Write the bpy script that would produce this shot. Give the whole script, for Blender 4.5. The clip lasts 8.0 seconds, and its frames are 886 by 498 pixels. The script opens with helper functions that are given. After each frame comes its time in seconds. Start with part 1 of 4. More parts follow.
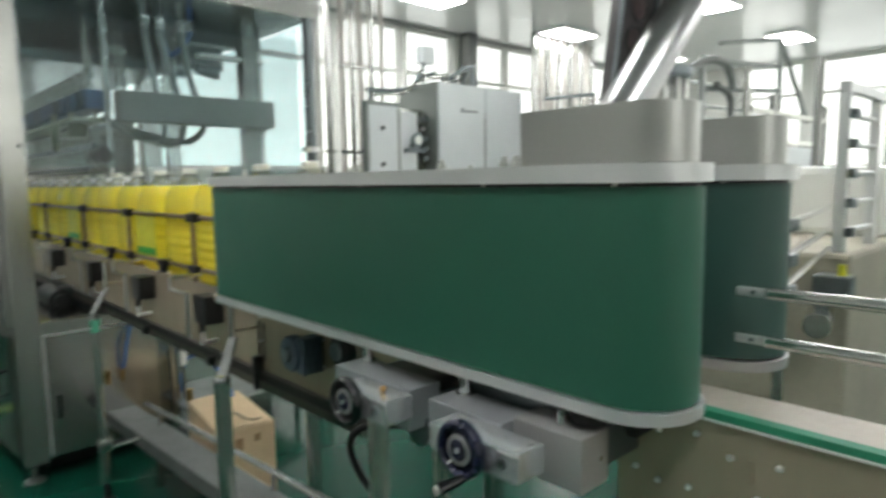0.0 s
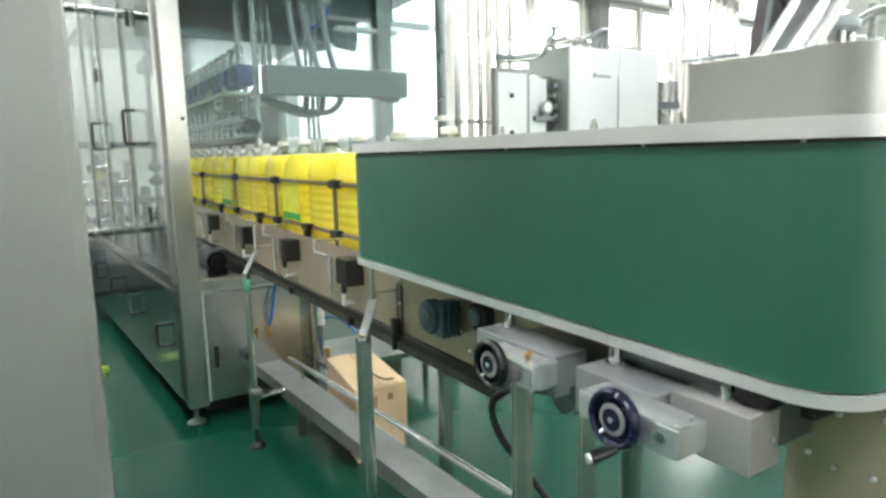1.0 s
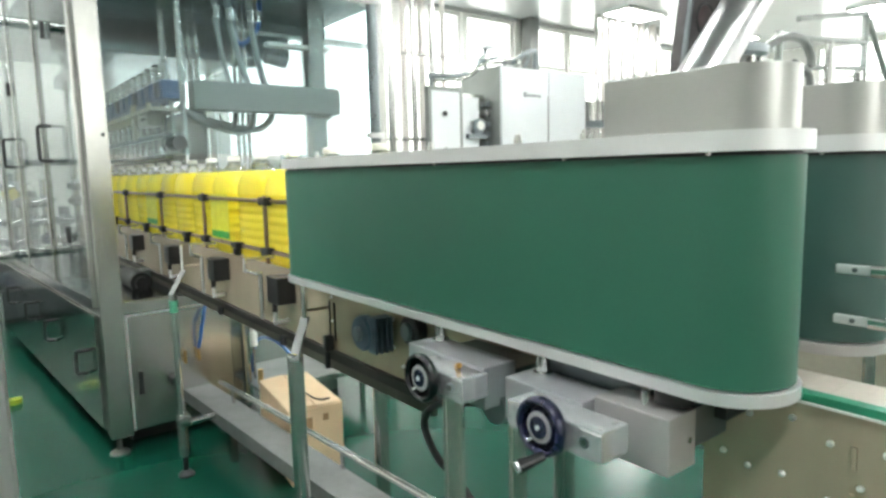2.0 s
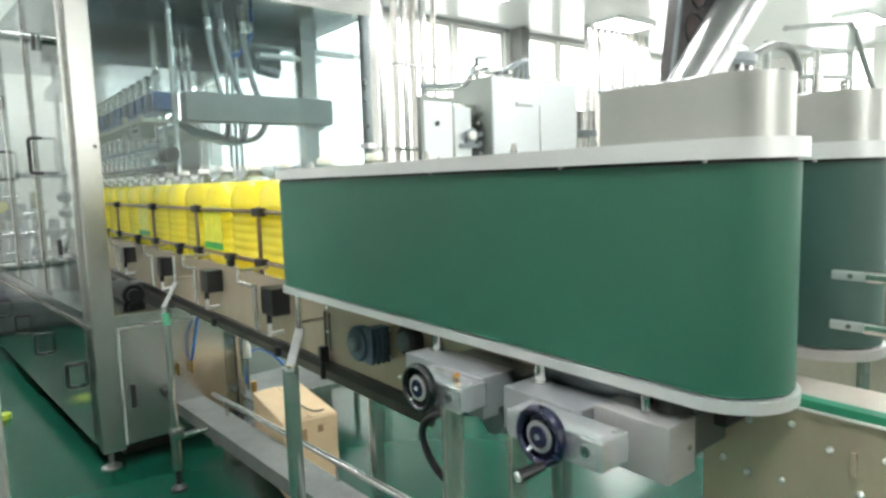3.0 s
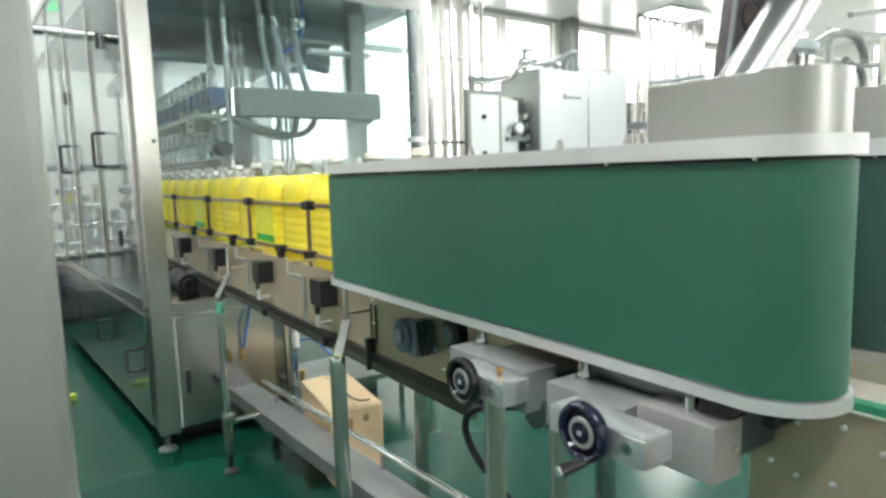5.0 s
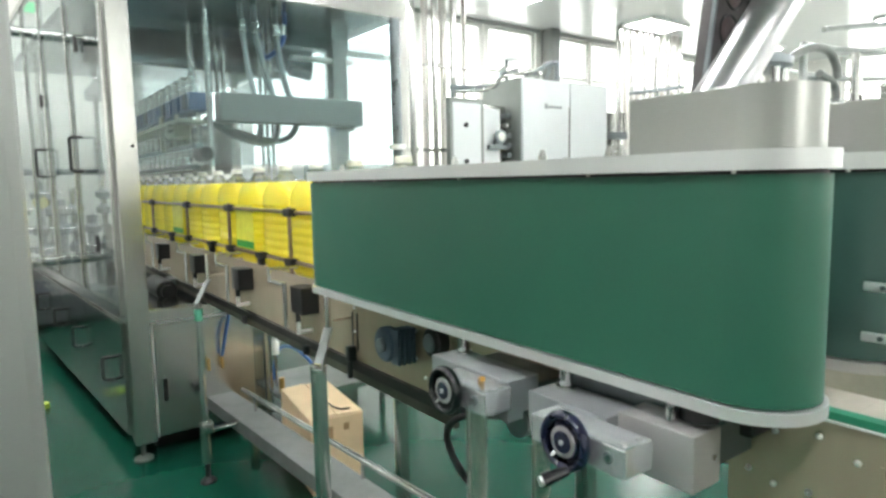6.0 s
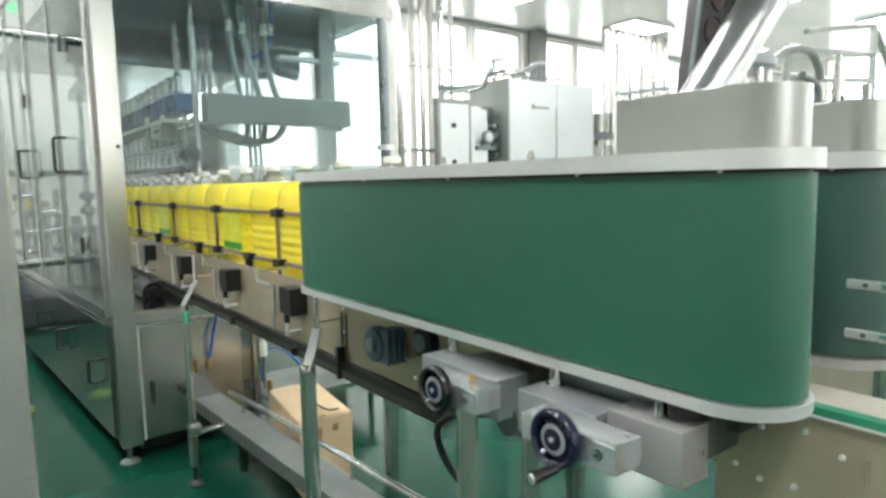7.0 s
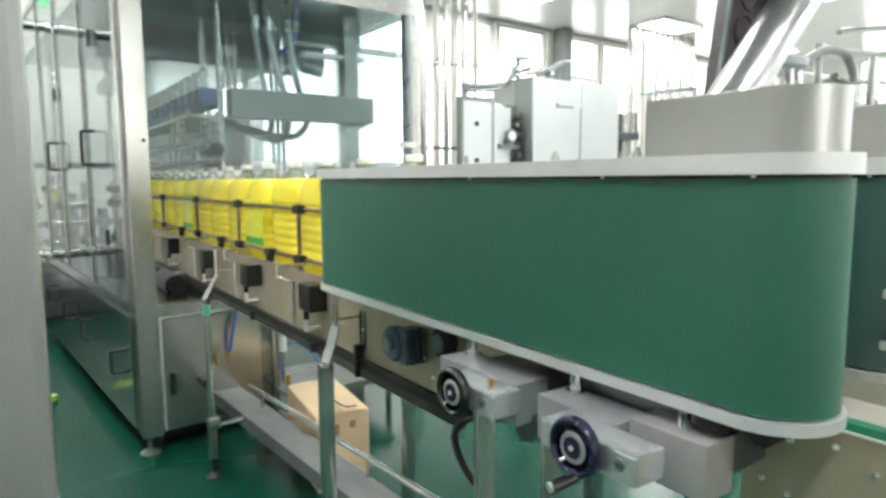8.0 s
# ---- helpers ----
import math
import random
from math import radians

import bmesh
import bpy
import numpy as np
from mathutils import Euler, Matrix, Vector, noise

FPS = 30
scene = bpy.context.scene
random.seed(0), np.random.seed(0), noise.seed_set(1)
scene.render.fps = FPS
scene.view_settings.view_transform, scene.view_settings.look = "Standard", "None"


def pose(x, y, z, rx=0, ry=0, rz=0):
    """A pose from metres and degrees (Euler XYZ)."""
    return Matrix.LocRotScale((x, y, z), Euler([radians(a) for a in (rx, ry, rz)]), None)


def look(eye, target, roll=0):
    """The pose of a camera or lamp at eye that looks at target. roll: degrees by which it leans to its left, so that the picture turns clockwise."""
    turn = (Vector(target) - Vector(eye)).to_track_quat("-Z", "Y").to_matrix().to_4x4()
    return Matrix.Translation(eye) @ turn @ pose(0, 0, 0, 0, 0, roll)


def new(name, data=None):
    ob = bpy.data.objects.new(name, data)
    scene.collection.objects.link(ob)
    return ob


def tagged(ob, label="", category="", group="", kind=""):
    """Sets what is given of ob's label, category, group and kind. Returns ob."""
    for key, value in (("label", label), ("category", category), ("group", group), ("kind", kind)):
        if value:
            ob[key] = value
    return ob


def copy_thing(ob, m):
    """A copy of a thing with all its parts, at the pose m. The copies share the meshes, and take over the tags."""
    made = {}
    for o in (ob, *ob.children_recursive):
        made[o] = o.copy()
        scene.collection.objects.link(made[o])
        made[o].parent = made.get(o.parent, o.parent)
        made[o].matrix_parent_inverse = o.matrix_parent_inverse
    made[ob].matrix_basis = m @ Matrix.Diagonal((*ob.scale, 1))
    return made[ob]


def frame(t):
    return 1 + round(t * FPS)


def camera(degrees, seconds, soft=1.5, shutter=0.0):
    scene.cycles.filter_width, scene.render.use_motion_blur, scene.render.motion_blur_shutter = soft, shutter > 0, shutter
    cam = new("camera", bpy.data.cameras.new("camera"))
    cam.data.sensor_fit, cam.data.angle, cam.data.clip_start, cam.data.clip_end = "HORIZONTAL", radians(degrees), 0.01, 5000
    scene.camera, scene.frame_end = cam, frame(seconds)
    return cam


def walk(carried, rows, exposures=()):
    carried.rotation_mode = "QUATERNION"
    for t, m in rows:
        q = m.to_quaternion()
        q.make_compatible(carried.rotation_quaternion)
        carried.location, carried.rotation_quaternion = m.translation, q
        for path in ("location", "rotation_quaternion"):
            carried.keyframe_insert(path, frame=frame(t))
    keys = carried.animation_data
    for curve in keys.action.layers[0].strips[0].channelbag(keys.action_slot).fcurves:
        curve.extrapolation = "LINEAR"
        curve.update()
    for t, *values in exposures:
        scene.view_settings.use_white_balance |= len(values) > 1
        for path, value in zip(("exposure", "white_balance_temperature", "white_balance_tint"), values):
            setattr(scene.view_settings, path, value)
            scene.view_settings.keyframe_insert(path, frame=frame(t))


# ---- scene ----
cam = camera(70.6, 8.0, soft=2.8, shutter=0.4)
PATH = [
    (0, (0.035, -0.018, 1.311), (1.396, 1.432, 1.096), -0.8),
    (0.2, (0.0244, -0.0084, 1.3076), (1.2595, 1.5425, 1.0443), -0.06),
    (0.5, (0.029, 0.03, 1.3), (1.157, 1.65, 0.976), -0.9),
    (1, (0.009, 0.02, 1.297), (1.058, 1.696, 0.998), -1.2),
    (1.5, (0.011, 0.01, 1.296), (1.147, 1.633, 1.022), -1.1),
    (1.7, (0.0196, 0.0074, 1.2927), (1.2047, 1.5978, 1.0351), -0.96),
    (2.8, (0.0137, 0.0118, 1.2903), (1.2499, 1.5672, 1.0615), -1.66),
    (3, (0.013, 0.013, 1.291), (1.251, 1.568, 1.073), -1.7),
    (3.5, (0.013, 0.012, 1.295), (1.222, 1.589, 1.067), -0.9),
    (4, (0.012, 0.01, 1.298), (1.149, 1.633, 1.034), -2.0),
    (4.2, (0.0094, 0.0082, 1.2946), (1.1312, 1.6425, 1.0289), -2.09),
    (5.3, (0.0063, 0.0019, 1.2986), (1.135, 1.6374, 1.0722), -1.38),
    (5.5, (0.003, 0.004, 1.3), (1.145, 1.631, 1.078), -1.3),
    (6, (0.004, 0.003, 1.3), (1.174, 1.61, 1.084), -1.1),
    (6.5, (0.002, 0.002, 1.3), (1.186, 1.599, 1.083), -1.1),
    (7, (-0.001, 0.002, 1.299), (1.201, 1.586, 1.084), -1.2),
    (7.5, (0.006, 0.006, 1.299), (1.236, 1.57, 1.098), -0.9),
    (8, (0.008, 0.015, 1.302), (1.157, 1.637, 1.081), -0.3),
]
walk(cam, [(t, look(*p)) for t, *p in PATH],
     exposures=[(0.0, -0.95), (0.2, -0.48), (0.4, -0.05), (0.7, 0.07), (1.0, 0.02), (2.8, 0.07), (4.2, 0.06), (5.5, -0.03), (8.0, -0.03)])

# ---- world and light ----
world = bpy.data.worlds.new("sky")
scene.world = world
world.use_nodes = True
wn = world.node_tree
sky = wn.nodes.new("ShaderNodeTexSky")
sky.sky_type = "NISHITA"
sky.sun_disc = False
sky.sun_elevation = radians(40)
sky.sun_rotation = radians(20)
wn.links.new(sky.outputs[0], wn.nodes["Background"].inputs[0])
wn.nodes["Background"].inputs[1].default_value = 0.1
scene.view_settings.exposure = 0.0
LIGHT_PANEL = 59.0
WINDOW_SKY = 2.5


# ---- materials ----
def material(name, color, rough=0.5, metal=0.0, vary=0.12, scale=6.0, fine=90.0, bump=0.02,
             stretch=(1, 1, 1), coat=0.0, rough_vary=0.12, spec=0.5, random_tone=0.0, warm=None):
    m = bpy.data.materials.new(name)
    m.use_nodes = True
    n, l = m.node_tree.nodes, m.node_tree.links
    b = n["Principled BSDF"]
    tc = n.new("ShaderNodeTexCoord")
    mp = n.new("ShaderNodeMapping")
    mp.inputs["Scale"].default_value = stretch
    l.new(tc.outputs["Object"], mp.inputs[0])
    big, small = n.new("ShaderNodeTexNoise"), n.new("ShaderNodeTexNoise")
    big.inputs["Scale"].default_value, big.inputs["Detail"].default_value = scale, 5
    small.inputs["Scale"].default_value, small.inputs["Detail"].default_value = fine, 3
    l.new(tc.outputs["Object"], big.inputs["Vector"])
    l.new(mp.outputs[0], small.inputs["Vector"])
    ramp = n.new("ShaderNodeMix")
    ramp.data_type = "RGBA"
    other = warm if warm else [c * (1 - 2 * vary) for c in color]
    ramp.inputs[6].default_value = (*color, 1)
    ramp.inputs[7].default_value = (*other, 1)
    add = n.new("ShaderNodeMath")
    add.operation = "MULTIPLY_ADD"
    l.new(small.outputs[0], add.inputs[0])
    add.inputs[1].default_value = 0.35
    l.new(big.outputs[0], add.inputs[2])
    rng = n.new("ShaderNodeMapRange")
    rng.inputs[1].default_value, rng.inputs[2].default_value = 0.45, 0.95
    l.new(add.outputs[0], rng.inputs[0])
    l.new(rng.outputs[0], ramp.inputs[0])
    out = ramp.outputs[2]
    if random_tone:
        info = n.new("ShaderNodeObjectInfo")
        hsv = n.new("ShaderNodeHueSaturation")
        mr = n.new("ShaderNodeMapRange")
        mr.inputs[3].default_value, mr.inputs[4].default_value = 1 - random_tone, 1 + random_tone
        l.new(info.outputs["Random"], mr.inputs[0])
        l.new(mr.outputs[0], hsv.inputs["Value"])
        l.new(out, hsv.inputs["Color"])
        out = hsv.outputs[0]
    l.new(out, b.inputs["Base Color"])
    rr = n.new("ShaderNodeMapRange")
    rr.inputs[3].default_value = max(0.02, rough - rough_vary)
    rr.inputs[4].default_value = min(1, rough + rough_vary)
    l.new(add.outputs[0], rr.inputs[0])
    l.new(rr.outputs[0], b.inputs["Roughness"])
    b.inputs["Metallic"].default_value = metal
    b.inputs["Specular IOR Level"].default_value = spec
    b.inputs["Coat Weight"].default_value = coat
    b.inputs["Coat Roughness"].default_value = 0.08
    if bump:
        bp = n.new("ShaderNodeBump")
        bp.inputs["Strength"].default_value = bump * 4
        bp.inputs["Distance"].default_value = 0.002
        l.new(small.outputs[0], bp.inputs["Height"])
        l.new(bp.outputs[0], b.inputs["Normal"])
    return m


def glass(name, tint, rough=0.02, gloss=0.5, least=0.03):
    """A thin clear sheet: see-through, with a mirror-like gloss that grows at a slant."""
    m = bpy.data.materials.new(name)
    m.use_nodes = True
    n, l = m.node_tree.nodes, m.node_tree.links
    n.remove(n["Principled BSDF"])
    tr, gl, mx, lw, pw, ml = (n.new("ShaderNodeBsdfTransparent"), n.new("ShaderNodeBsdfGlossy"), n.new("ShaderNodeMixShader"),
                              n.new("ShaderNodeLayerWeight"), n.new("ShaderNodeMath"), n.new("ShaderNodeMath"))
    tr.inputs[0].default_value = (*tint, 1)
    gl.inputs["Roughness"].default_value = rough
    pw.operation, ml.operation = "POWER", "MULTIPLY_ADD"
    lw.inputs[0].default_value = 0.5
    l.new(lw.outputs["Facing"], pw.inputs[0])
    pw.inputs[1].default_value = 4.0
    l.new(pw.outputs[0], ml.inputs[0])
    ml.inputs[1].default_value, ml.inputs[2].default_value = gloss, least
    l.new(ml.outputs[0], mx.inputs[0])
    l.new(tr.outputs[0], mx.inputs[1])
    l.new(gl.outputs[0], mx.inputs[2])
    l.new(mx.outputs[0], n["Material Output"].inputs[0])
    return m


def glowing(name, color, strength):
    m = bpy.data.materials.new(name)
    m.use_nodes = True
    b = m.node_tree.nodes["Principled BSDF"]
    b.inputs["Base Color"].default_value = (*color, 1)
    b.inputs["Emission Color"].default_value = (*color, 1)
    b.inputs["Emission Strength"].default_value = strength
    return m


STEEL = material("brushed_stainless", (0.56, 0.56, 0.535), 0.2, 1.0, 0.1, 3, 60, 0.01, (1, 1, 14), rough_vary=0.08)
STEEL_FLAT = material("stainless_sheet", (0.42, 0.43, 0.41), 0.13, 1.0, 0.2, 2.2, 70, 0.012, (12, 12, 1), rough_vary=0.07)
# Stainless whose warm tan reflections are painted into the base colour.
STEEL_WARM = material("warm_reflection_steel", (0.63, 0.52, 0.385), 0.24, 0.5, 0.10, 3.0, 14, 0.0, (1, 2, 0.5), rough_vary=0.04)
ALU_BLOCK = material("milled_bright_aluminium", (0.84, 0.85, 0.87), 0.24, 0.75, 0.03, 4, 14, 0.0, (1, 1, 1), rough_vary=0.05)
STEEL_DARK = material("shaded_steel", (0.22, 0.25, 0.26), 0.28, 0.75, 0.2, 2.5, 30, 0.01)
LOWER_RAIL = material("dull_stained_rail", (0.20, 0.18, 0.145), 0.32, 0.8, 0.3, 5, 60, 0.01, (1, 1, 10))
# Stainless, with the dark floor's reflection and bluish haze put into the colour.
ROOF_STEEL = material("dark_reflection_roof_steel", (0.30, 0.37, 0.39), 0.2, 0.85, 0.2, 2.0, 30, 0.008, rough_vary=0.08)
CHROME = material("polished_tube", (0.72, 0.72, 0.70), 0.14, 1.0, 0.05, 8, 60, 0.0, rough_vary=0.05)
DUCT_STEEL = material("brushed_duct", (0.40, 0.40, 0.395), 0.3, 1.0, 0.15, 3, 60, 0.01, (1, 1, 12), rough_vary=0.06)
POST_CHROME = material("worn_bright_post", (0.78, 0.73, 0.68), 0.17, 0.9, 0.04, 3, 12, 0.0, (1, 1, 0.3), rough_vary=0.03)
STEEL_ROD = material("bright_bent_rod", (0.66, 0.66, 0.64), 0.2, 0.9, 0.06, 5, 40, 0.0)
SLAB_ALU = material("dull_milled_slab", (0.50, 0.51, 0.53), 0.34, 0.6, 0.05, 4, 14, 0.0, (1, 1, 1), rough_vary=0.05)
ALU = material("satin_aluminium", (0.88, 0.88, 0.88), 0.34, 0.65, 0.08, 5, 120, 0.01, (1, 8, 8), rough_vary=0.08)
ALU_COVER = material("dull_steel_cover", (0.58, 0.58, 0.56), 0.27, 1.0, 0.08, 3, 90, 0.01, (1, 1, 10))
BEAM = material("satin_steel_beam", (0.27, 0.29, 0.275), 0.4, 0.75, 0.08, 4, 70, 0.008, (10, 1, 10))
GALV = material("grey_galvanised", (0.20, 0.21, 0.20), 0.5, 0.55, 0.14, 6, 50, 0.01)
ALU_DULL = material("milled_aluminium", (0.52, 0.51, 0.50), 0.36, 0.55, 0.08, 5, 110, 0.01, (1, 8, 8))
GREEN_BELT = material("green_pvc_belt", (0.026, 0.128, 0.080), 0.34, 0.0, 0.1, 3, 420, 0.02, (1, 1, 1), warm=(0.021, 0.114, 0.072))
# Same belt as GREEN_BELT, with the second unit's shade and sheen in the colour.
SHADED_BELT = material("shaded_grey_green_belt", (0.036, 0.090, 0.074), 0.34, 0.0, 0.12, 3, 420, 0.02, warm=(0.038, 0.080, 0.069))
FLOOR_GREEN = material("green_epoxy_floor", (0.003, 0.052, 0.032), 0.19, 0.0, 0.2, 1.3, 25, 0.006, rough_vary=0.08, spec=0.15, warm=(0.005, 0.043, 0.027))
WHITE_PANEL = material("white_panel", (0.66, 0.68, 0.67), 0.14, 0.0, 0.04, 1.5, 30, 0.004)
WHITE_WALL = material("white_wall_paint", (0.76, 0.76, 0.72), 0.5, 0.0, 0.05, 1.5, 40, 0.01)
TRIM_GREY = material("light_grey_trim", (0.38, 0.39, 0.38), 0.45, 0.0, 0.06, 4, 40, 0.005)
FRAME_WHITE = material("white_window_frame", (0.80, 0.80, 0.77), 0.4, 0.0, 0.06, 4, 40, 0.005)
COLUMN_GREY = material("grey_painted_column", (0.16, 0.17, 0.16), 0.45, 0.0, 0.1, 3, 40, 0.01)
CABINET_WHITE = material("light_grey_cabinet", (0.68, 0.71, 0.72), 0.3, 0.2, 0.05, 2, 80, 0.006)
PIPE_WHITE = material("pale_pipe", (0.60, 0.57, 0.53), 0.3, 0.35, 0.06, 4, 40, 0.004)
BLACK = material("black_plastic", (0.012, 0.012, 0.013), 0.42, 0.0, 0.2, 8, 90, 0.02)
BLACK_GLOSS = material("glossy_black_plastic", (0.010, 0.010, 0.012), 0.2, 0.0, 0.2, 8, 60, 0.005, coat=0.4)
RUBBER = material("black_rubber_hose", (0.01, 0.01, 0.011), 0.5, 0.0, 0.2, 8, 90, 0.02)
NAVY = material("dark_navy_wheel", (0.010, 0.012, 0.045), 0.22, 0.0, 0.2, 8, 60, 0.01, coat=0.4)
MOTOR_BLUE = material("blue_grey_motor_paint", (0.085, 0.12, 0.165), 0.4, 0.2, 0.2, 12, 90, 0.02)
VALVE_BLUE = material("blue_anodised", (0.085, 0.17, 0.33), 0.35, 0.4, 0.2, 7, 60, 0.01)
CREAM = material("cream_plastic", (0.52, 0.53, 0.44), 0.45, 0.0, 0.08, 7, 60, 0.01)
CARTON = material("brown_cardboard", (0.76, 0.57, 0.36), 0.75, 0.0, 0.12, 5, 60, 0.03, (1, 6, 6), spec=0.25)
DARK_STRIP = material("dark_wear_strip", (0.035, 0.032, 0.026), 0.5, 0.1, 0.25, 7, 60, 0.03)
CHAIN = material("pale_chain_plastic", (0.52, 0.46, 0.40), 0.45, 0.0, 0.08, 12, 80, 0.01)
GREEN_STRIP = material("green_plastic_strip", (0.02, 0.24, 0.13), 0.45, 0.0, 0.1, 7, 60, 0.01)
GREEN_TAPE = material("mint_green_tape", (0.13, 0.50, 0.32), 0.45, 0.0, 0.1, 7, 60, 0.01)
HOSE = material("grey_clear_hose", (0.32, 0.36, 0.36), 0.2, 0.0, 0.1, 9, 60, 0.01, coat=0.4)
BLUE_HOSE = material("blue_air_hose", (0.03, 0.14, 0.45), 0.3, 0.0, 0.1, 9, 60, 0.0)
BRASS = material("brass_fitting", (0.55, 0.33, 0.10), 0.3, 1.0, 0.1, 9, 60, 0.01)
CONE_DARK = material("dark_elevator_band", (0.050, 0.042, 0.042), 0.5, 0.1, 0.25, 5, 40, 0.03)
CUP_RED = material("dull_red_grey_cup", (0.085, 0.05, 0.05), 0.5, 0.1, 0.3, 9, 40, 0.02)
CREAM_STEEL = material("cream_machine_paint", (0.42, 0.39, 0.31), 0.4, 0.1, 0.12, 3, 40, 0.01)
PLASTIC_WHITE = material("white_plastic", (0.72, 0.72, 0.68), 0.35, 0.0, 0.05, 7, 60, 0.0)
POST_GREY = material("grey_steel_post", (0.36, 0.37, 0.35), 0.4, 0.55, 0.06, 3, 50, 0.008, (1, 1, 10))
CAP_YELLOW = material("pale_bottle_cap", (0.80, 0.80, 0.72), 0.35, 0.0, 0.05, 7, 60, 0.0)
LABEL = material("yellow_green_label", (0.74, 0.72, 0.04), 0.35, 0.0, 0.1, 30, 80, 0.0)
LABEL_GREEN = material("green_label_stripe", (0.02, 0.33, 0.04), 0.35, 0.0, 0.1, 30, 80, 0.0)
OIL = material("yellow_cooking_oil", (0.95, 0.79, 0.05), 0.13, 0.0, 0.06, 9, 40, 0.0, coat=0.5, random_tone=0.06, warm=(0.97, 0.86, 0.10))
on, ol = OIL.node_tree.nodes, OIL.node_tree.links
through_light, oil_mix = on.new("ShaderNodeBsdfTranslucent"), on.new("ShaderNodeMixShader")
through_light.inputs[0].default_value = (1.0, 0.93, 0.14, 1)
oil_mix.inputs[0].default_value = 0.4
ol.new(on["Principled BSDF"].outputs[0], oil_mix.inputs[1])
ol.new(through_light.outputs[0], oil_mix.inputs[2])
ol.new(oil_mix.outputs[0], on["Material Output"].inputs[0])
# Steel rail; the bronze tone is the bottles' yellow reflection put into colour.
RAIL_DARK = material("yellow_reflection_rail", (0.32, 0.24, 0.17), 0.28, 0.9, 0.1, 6, 60, 0.005)
PET = glass("clear_bottle_plastic", (0.90, 0.91, 0.87), 0.05, 0.7, 0.10)
GLASS = glass("machine_glass", (0.84, 0.88, 0.88), 0.02, 0.42, 0.042)
FRONT_GLASS = glass("front_machine_glass", (0.82, 0.88, 0.89), 0.02, 0.42, 0.085)
WINDOW_GLASS = glass("window_glass", (0.97, 0.98, 0.97), 0.02, 0.4)
LIGHT_WHITE = glowing("light_diffuser", (0.98, 1.0, 0.99), LIGHT_PANEL)
DAYLIGHT = glowing("hazy_daylight", (1.0, 1.0, 0.98), WINDOW_SKY)
EXIT_GREEN = glowing("green_sign_light", (0.08, 0.75, 0.3), 0.6)


# ---- mesh helpers ----
def box(bm, x0, x1, y0, y1, z0, z1, bevel=0.0, seg=2, m=None):
    r = bmesh.ops.create_cube(bm, size=1)
    vs = r["verts"]
    bmesh.ops.scale(bm, vec=(x1 - x0, y1 - y0, z1 - z0), verts=vs)
    bmesh.ops.translate(bm, vec=((x0 + x1) / 2, (y0 + y1) / 2, (z0 + z1) / 2), verts=vs)
    if bevel:
        es = list({e for v in vs for e in v.link_edges})
        r = bmesh.ops.bevel(bm, geom=es, offset=bevel, segments=seg, affect="EDGES", profile=0.6)
        vs = list({v for f in r["faces"] for v in f.verts} | {v for v in vs if v.is_valid})
    if m:
        bmesh.ops.transform(bm, matrix=m, verts=vs)
    return vs


def rod(bm, a, b, r, n=14, r2=None):
    a, b = Vector(a), Vector(b)
    d = b - a
    m = Matrix.Translation((a + b) / 2) @ d.to_track_quat("Z", "Y").to_matrix().to_4x4()
    bmesh.ops.create_cone(bm, cap_ends=True, segments=n, radius1=r, radius2=r if r2 is None else r2,
                          depth=d.length, matrix=m)


def tube(bm, pts, r, n=10, steps=8):
    """A round tube along a smooth line through the points."""
    pts = [Vector(p) for p in pts]
    line = []
    for i in range(len(pts) - 1):
        p0, p1, p2, p3 = pts[max(i - 1, 0)], pts[i], pts[i + 1], pts[min(i + 2, len(pts) - 1)]
        for k in range(steps):
            t = k / steps
            line.append(0.5 * (2 * p1 + (p2 - p0) * t + (2 * p0 - 5 * p1 + 4 * p2 - p3) * t * t
                               + (3 * p1 - p0 - 3 * p2 + p3) * t ** 3))
    line.append(pts[-1])
    rings, side = [], None
    for i, p in enumerate(line):
        d = (line[min(i + 1, len(line) - 1)] - line[max(i - 1, 0)]).normalized()
        if side is None:
            side = d.orthogonal().normalized()
        side = (side - d * side.dot(d)).normalized()
        up = d.cross(side)
        rings.append([bm.verts.new(p + r * (math.cos(a) * side + math.sin(a) * up))
                      for a in (2 * math.pi * k / n for k in range(n))])
    for a, b in zip(rings, rings[1:]):
        for k in range(n):
            bm.faces.new((a[k], a[(k + 1) % n], b[(k + 1) % n], b[k]))
    bm.faces.new(rings[0][::-1])
    bm.faces.new(rings[-1])


def prism(bm, outline, z0, z1, bevel=0.0):
    lo = [bm.verts.new((x, y, z0)) for x, y in outline]
    hi = [bm.verts.new((x, y, z1)) for x, y in outline]
    n = len(outline)
    fs = [bm.faces.new(lo[::-1]), bm.faces.new(hi)]
    for k in range(n):
        fs.append(bm.faces.new((lo[k], lo[(k + 1) % n], hi[(k + 1) % n], hi[k])))
    if bevel:
        es = list(fs[0].edges) + list(fs[1].edges)
        bmesh.ops.bevel(bm, geom=es, offset=bevel, segments=2, affect="EDGES", profile=0.6)


def stadium(xc, r, y0, y1, n=20):
    """The outline of a belt loop: two straight sides and two round ends."""
    pts = [(xc + r * math.cos(a), y0 + r * math.sin(a)) for a in (math.pi + math.pi * k / n for k in range(n + 1))]
    return pts + [(xc + r * math.cos(a), y1 + r * math.sin(a)) for a in (math.pi * k / n for k in range(n + 1))]


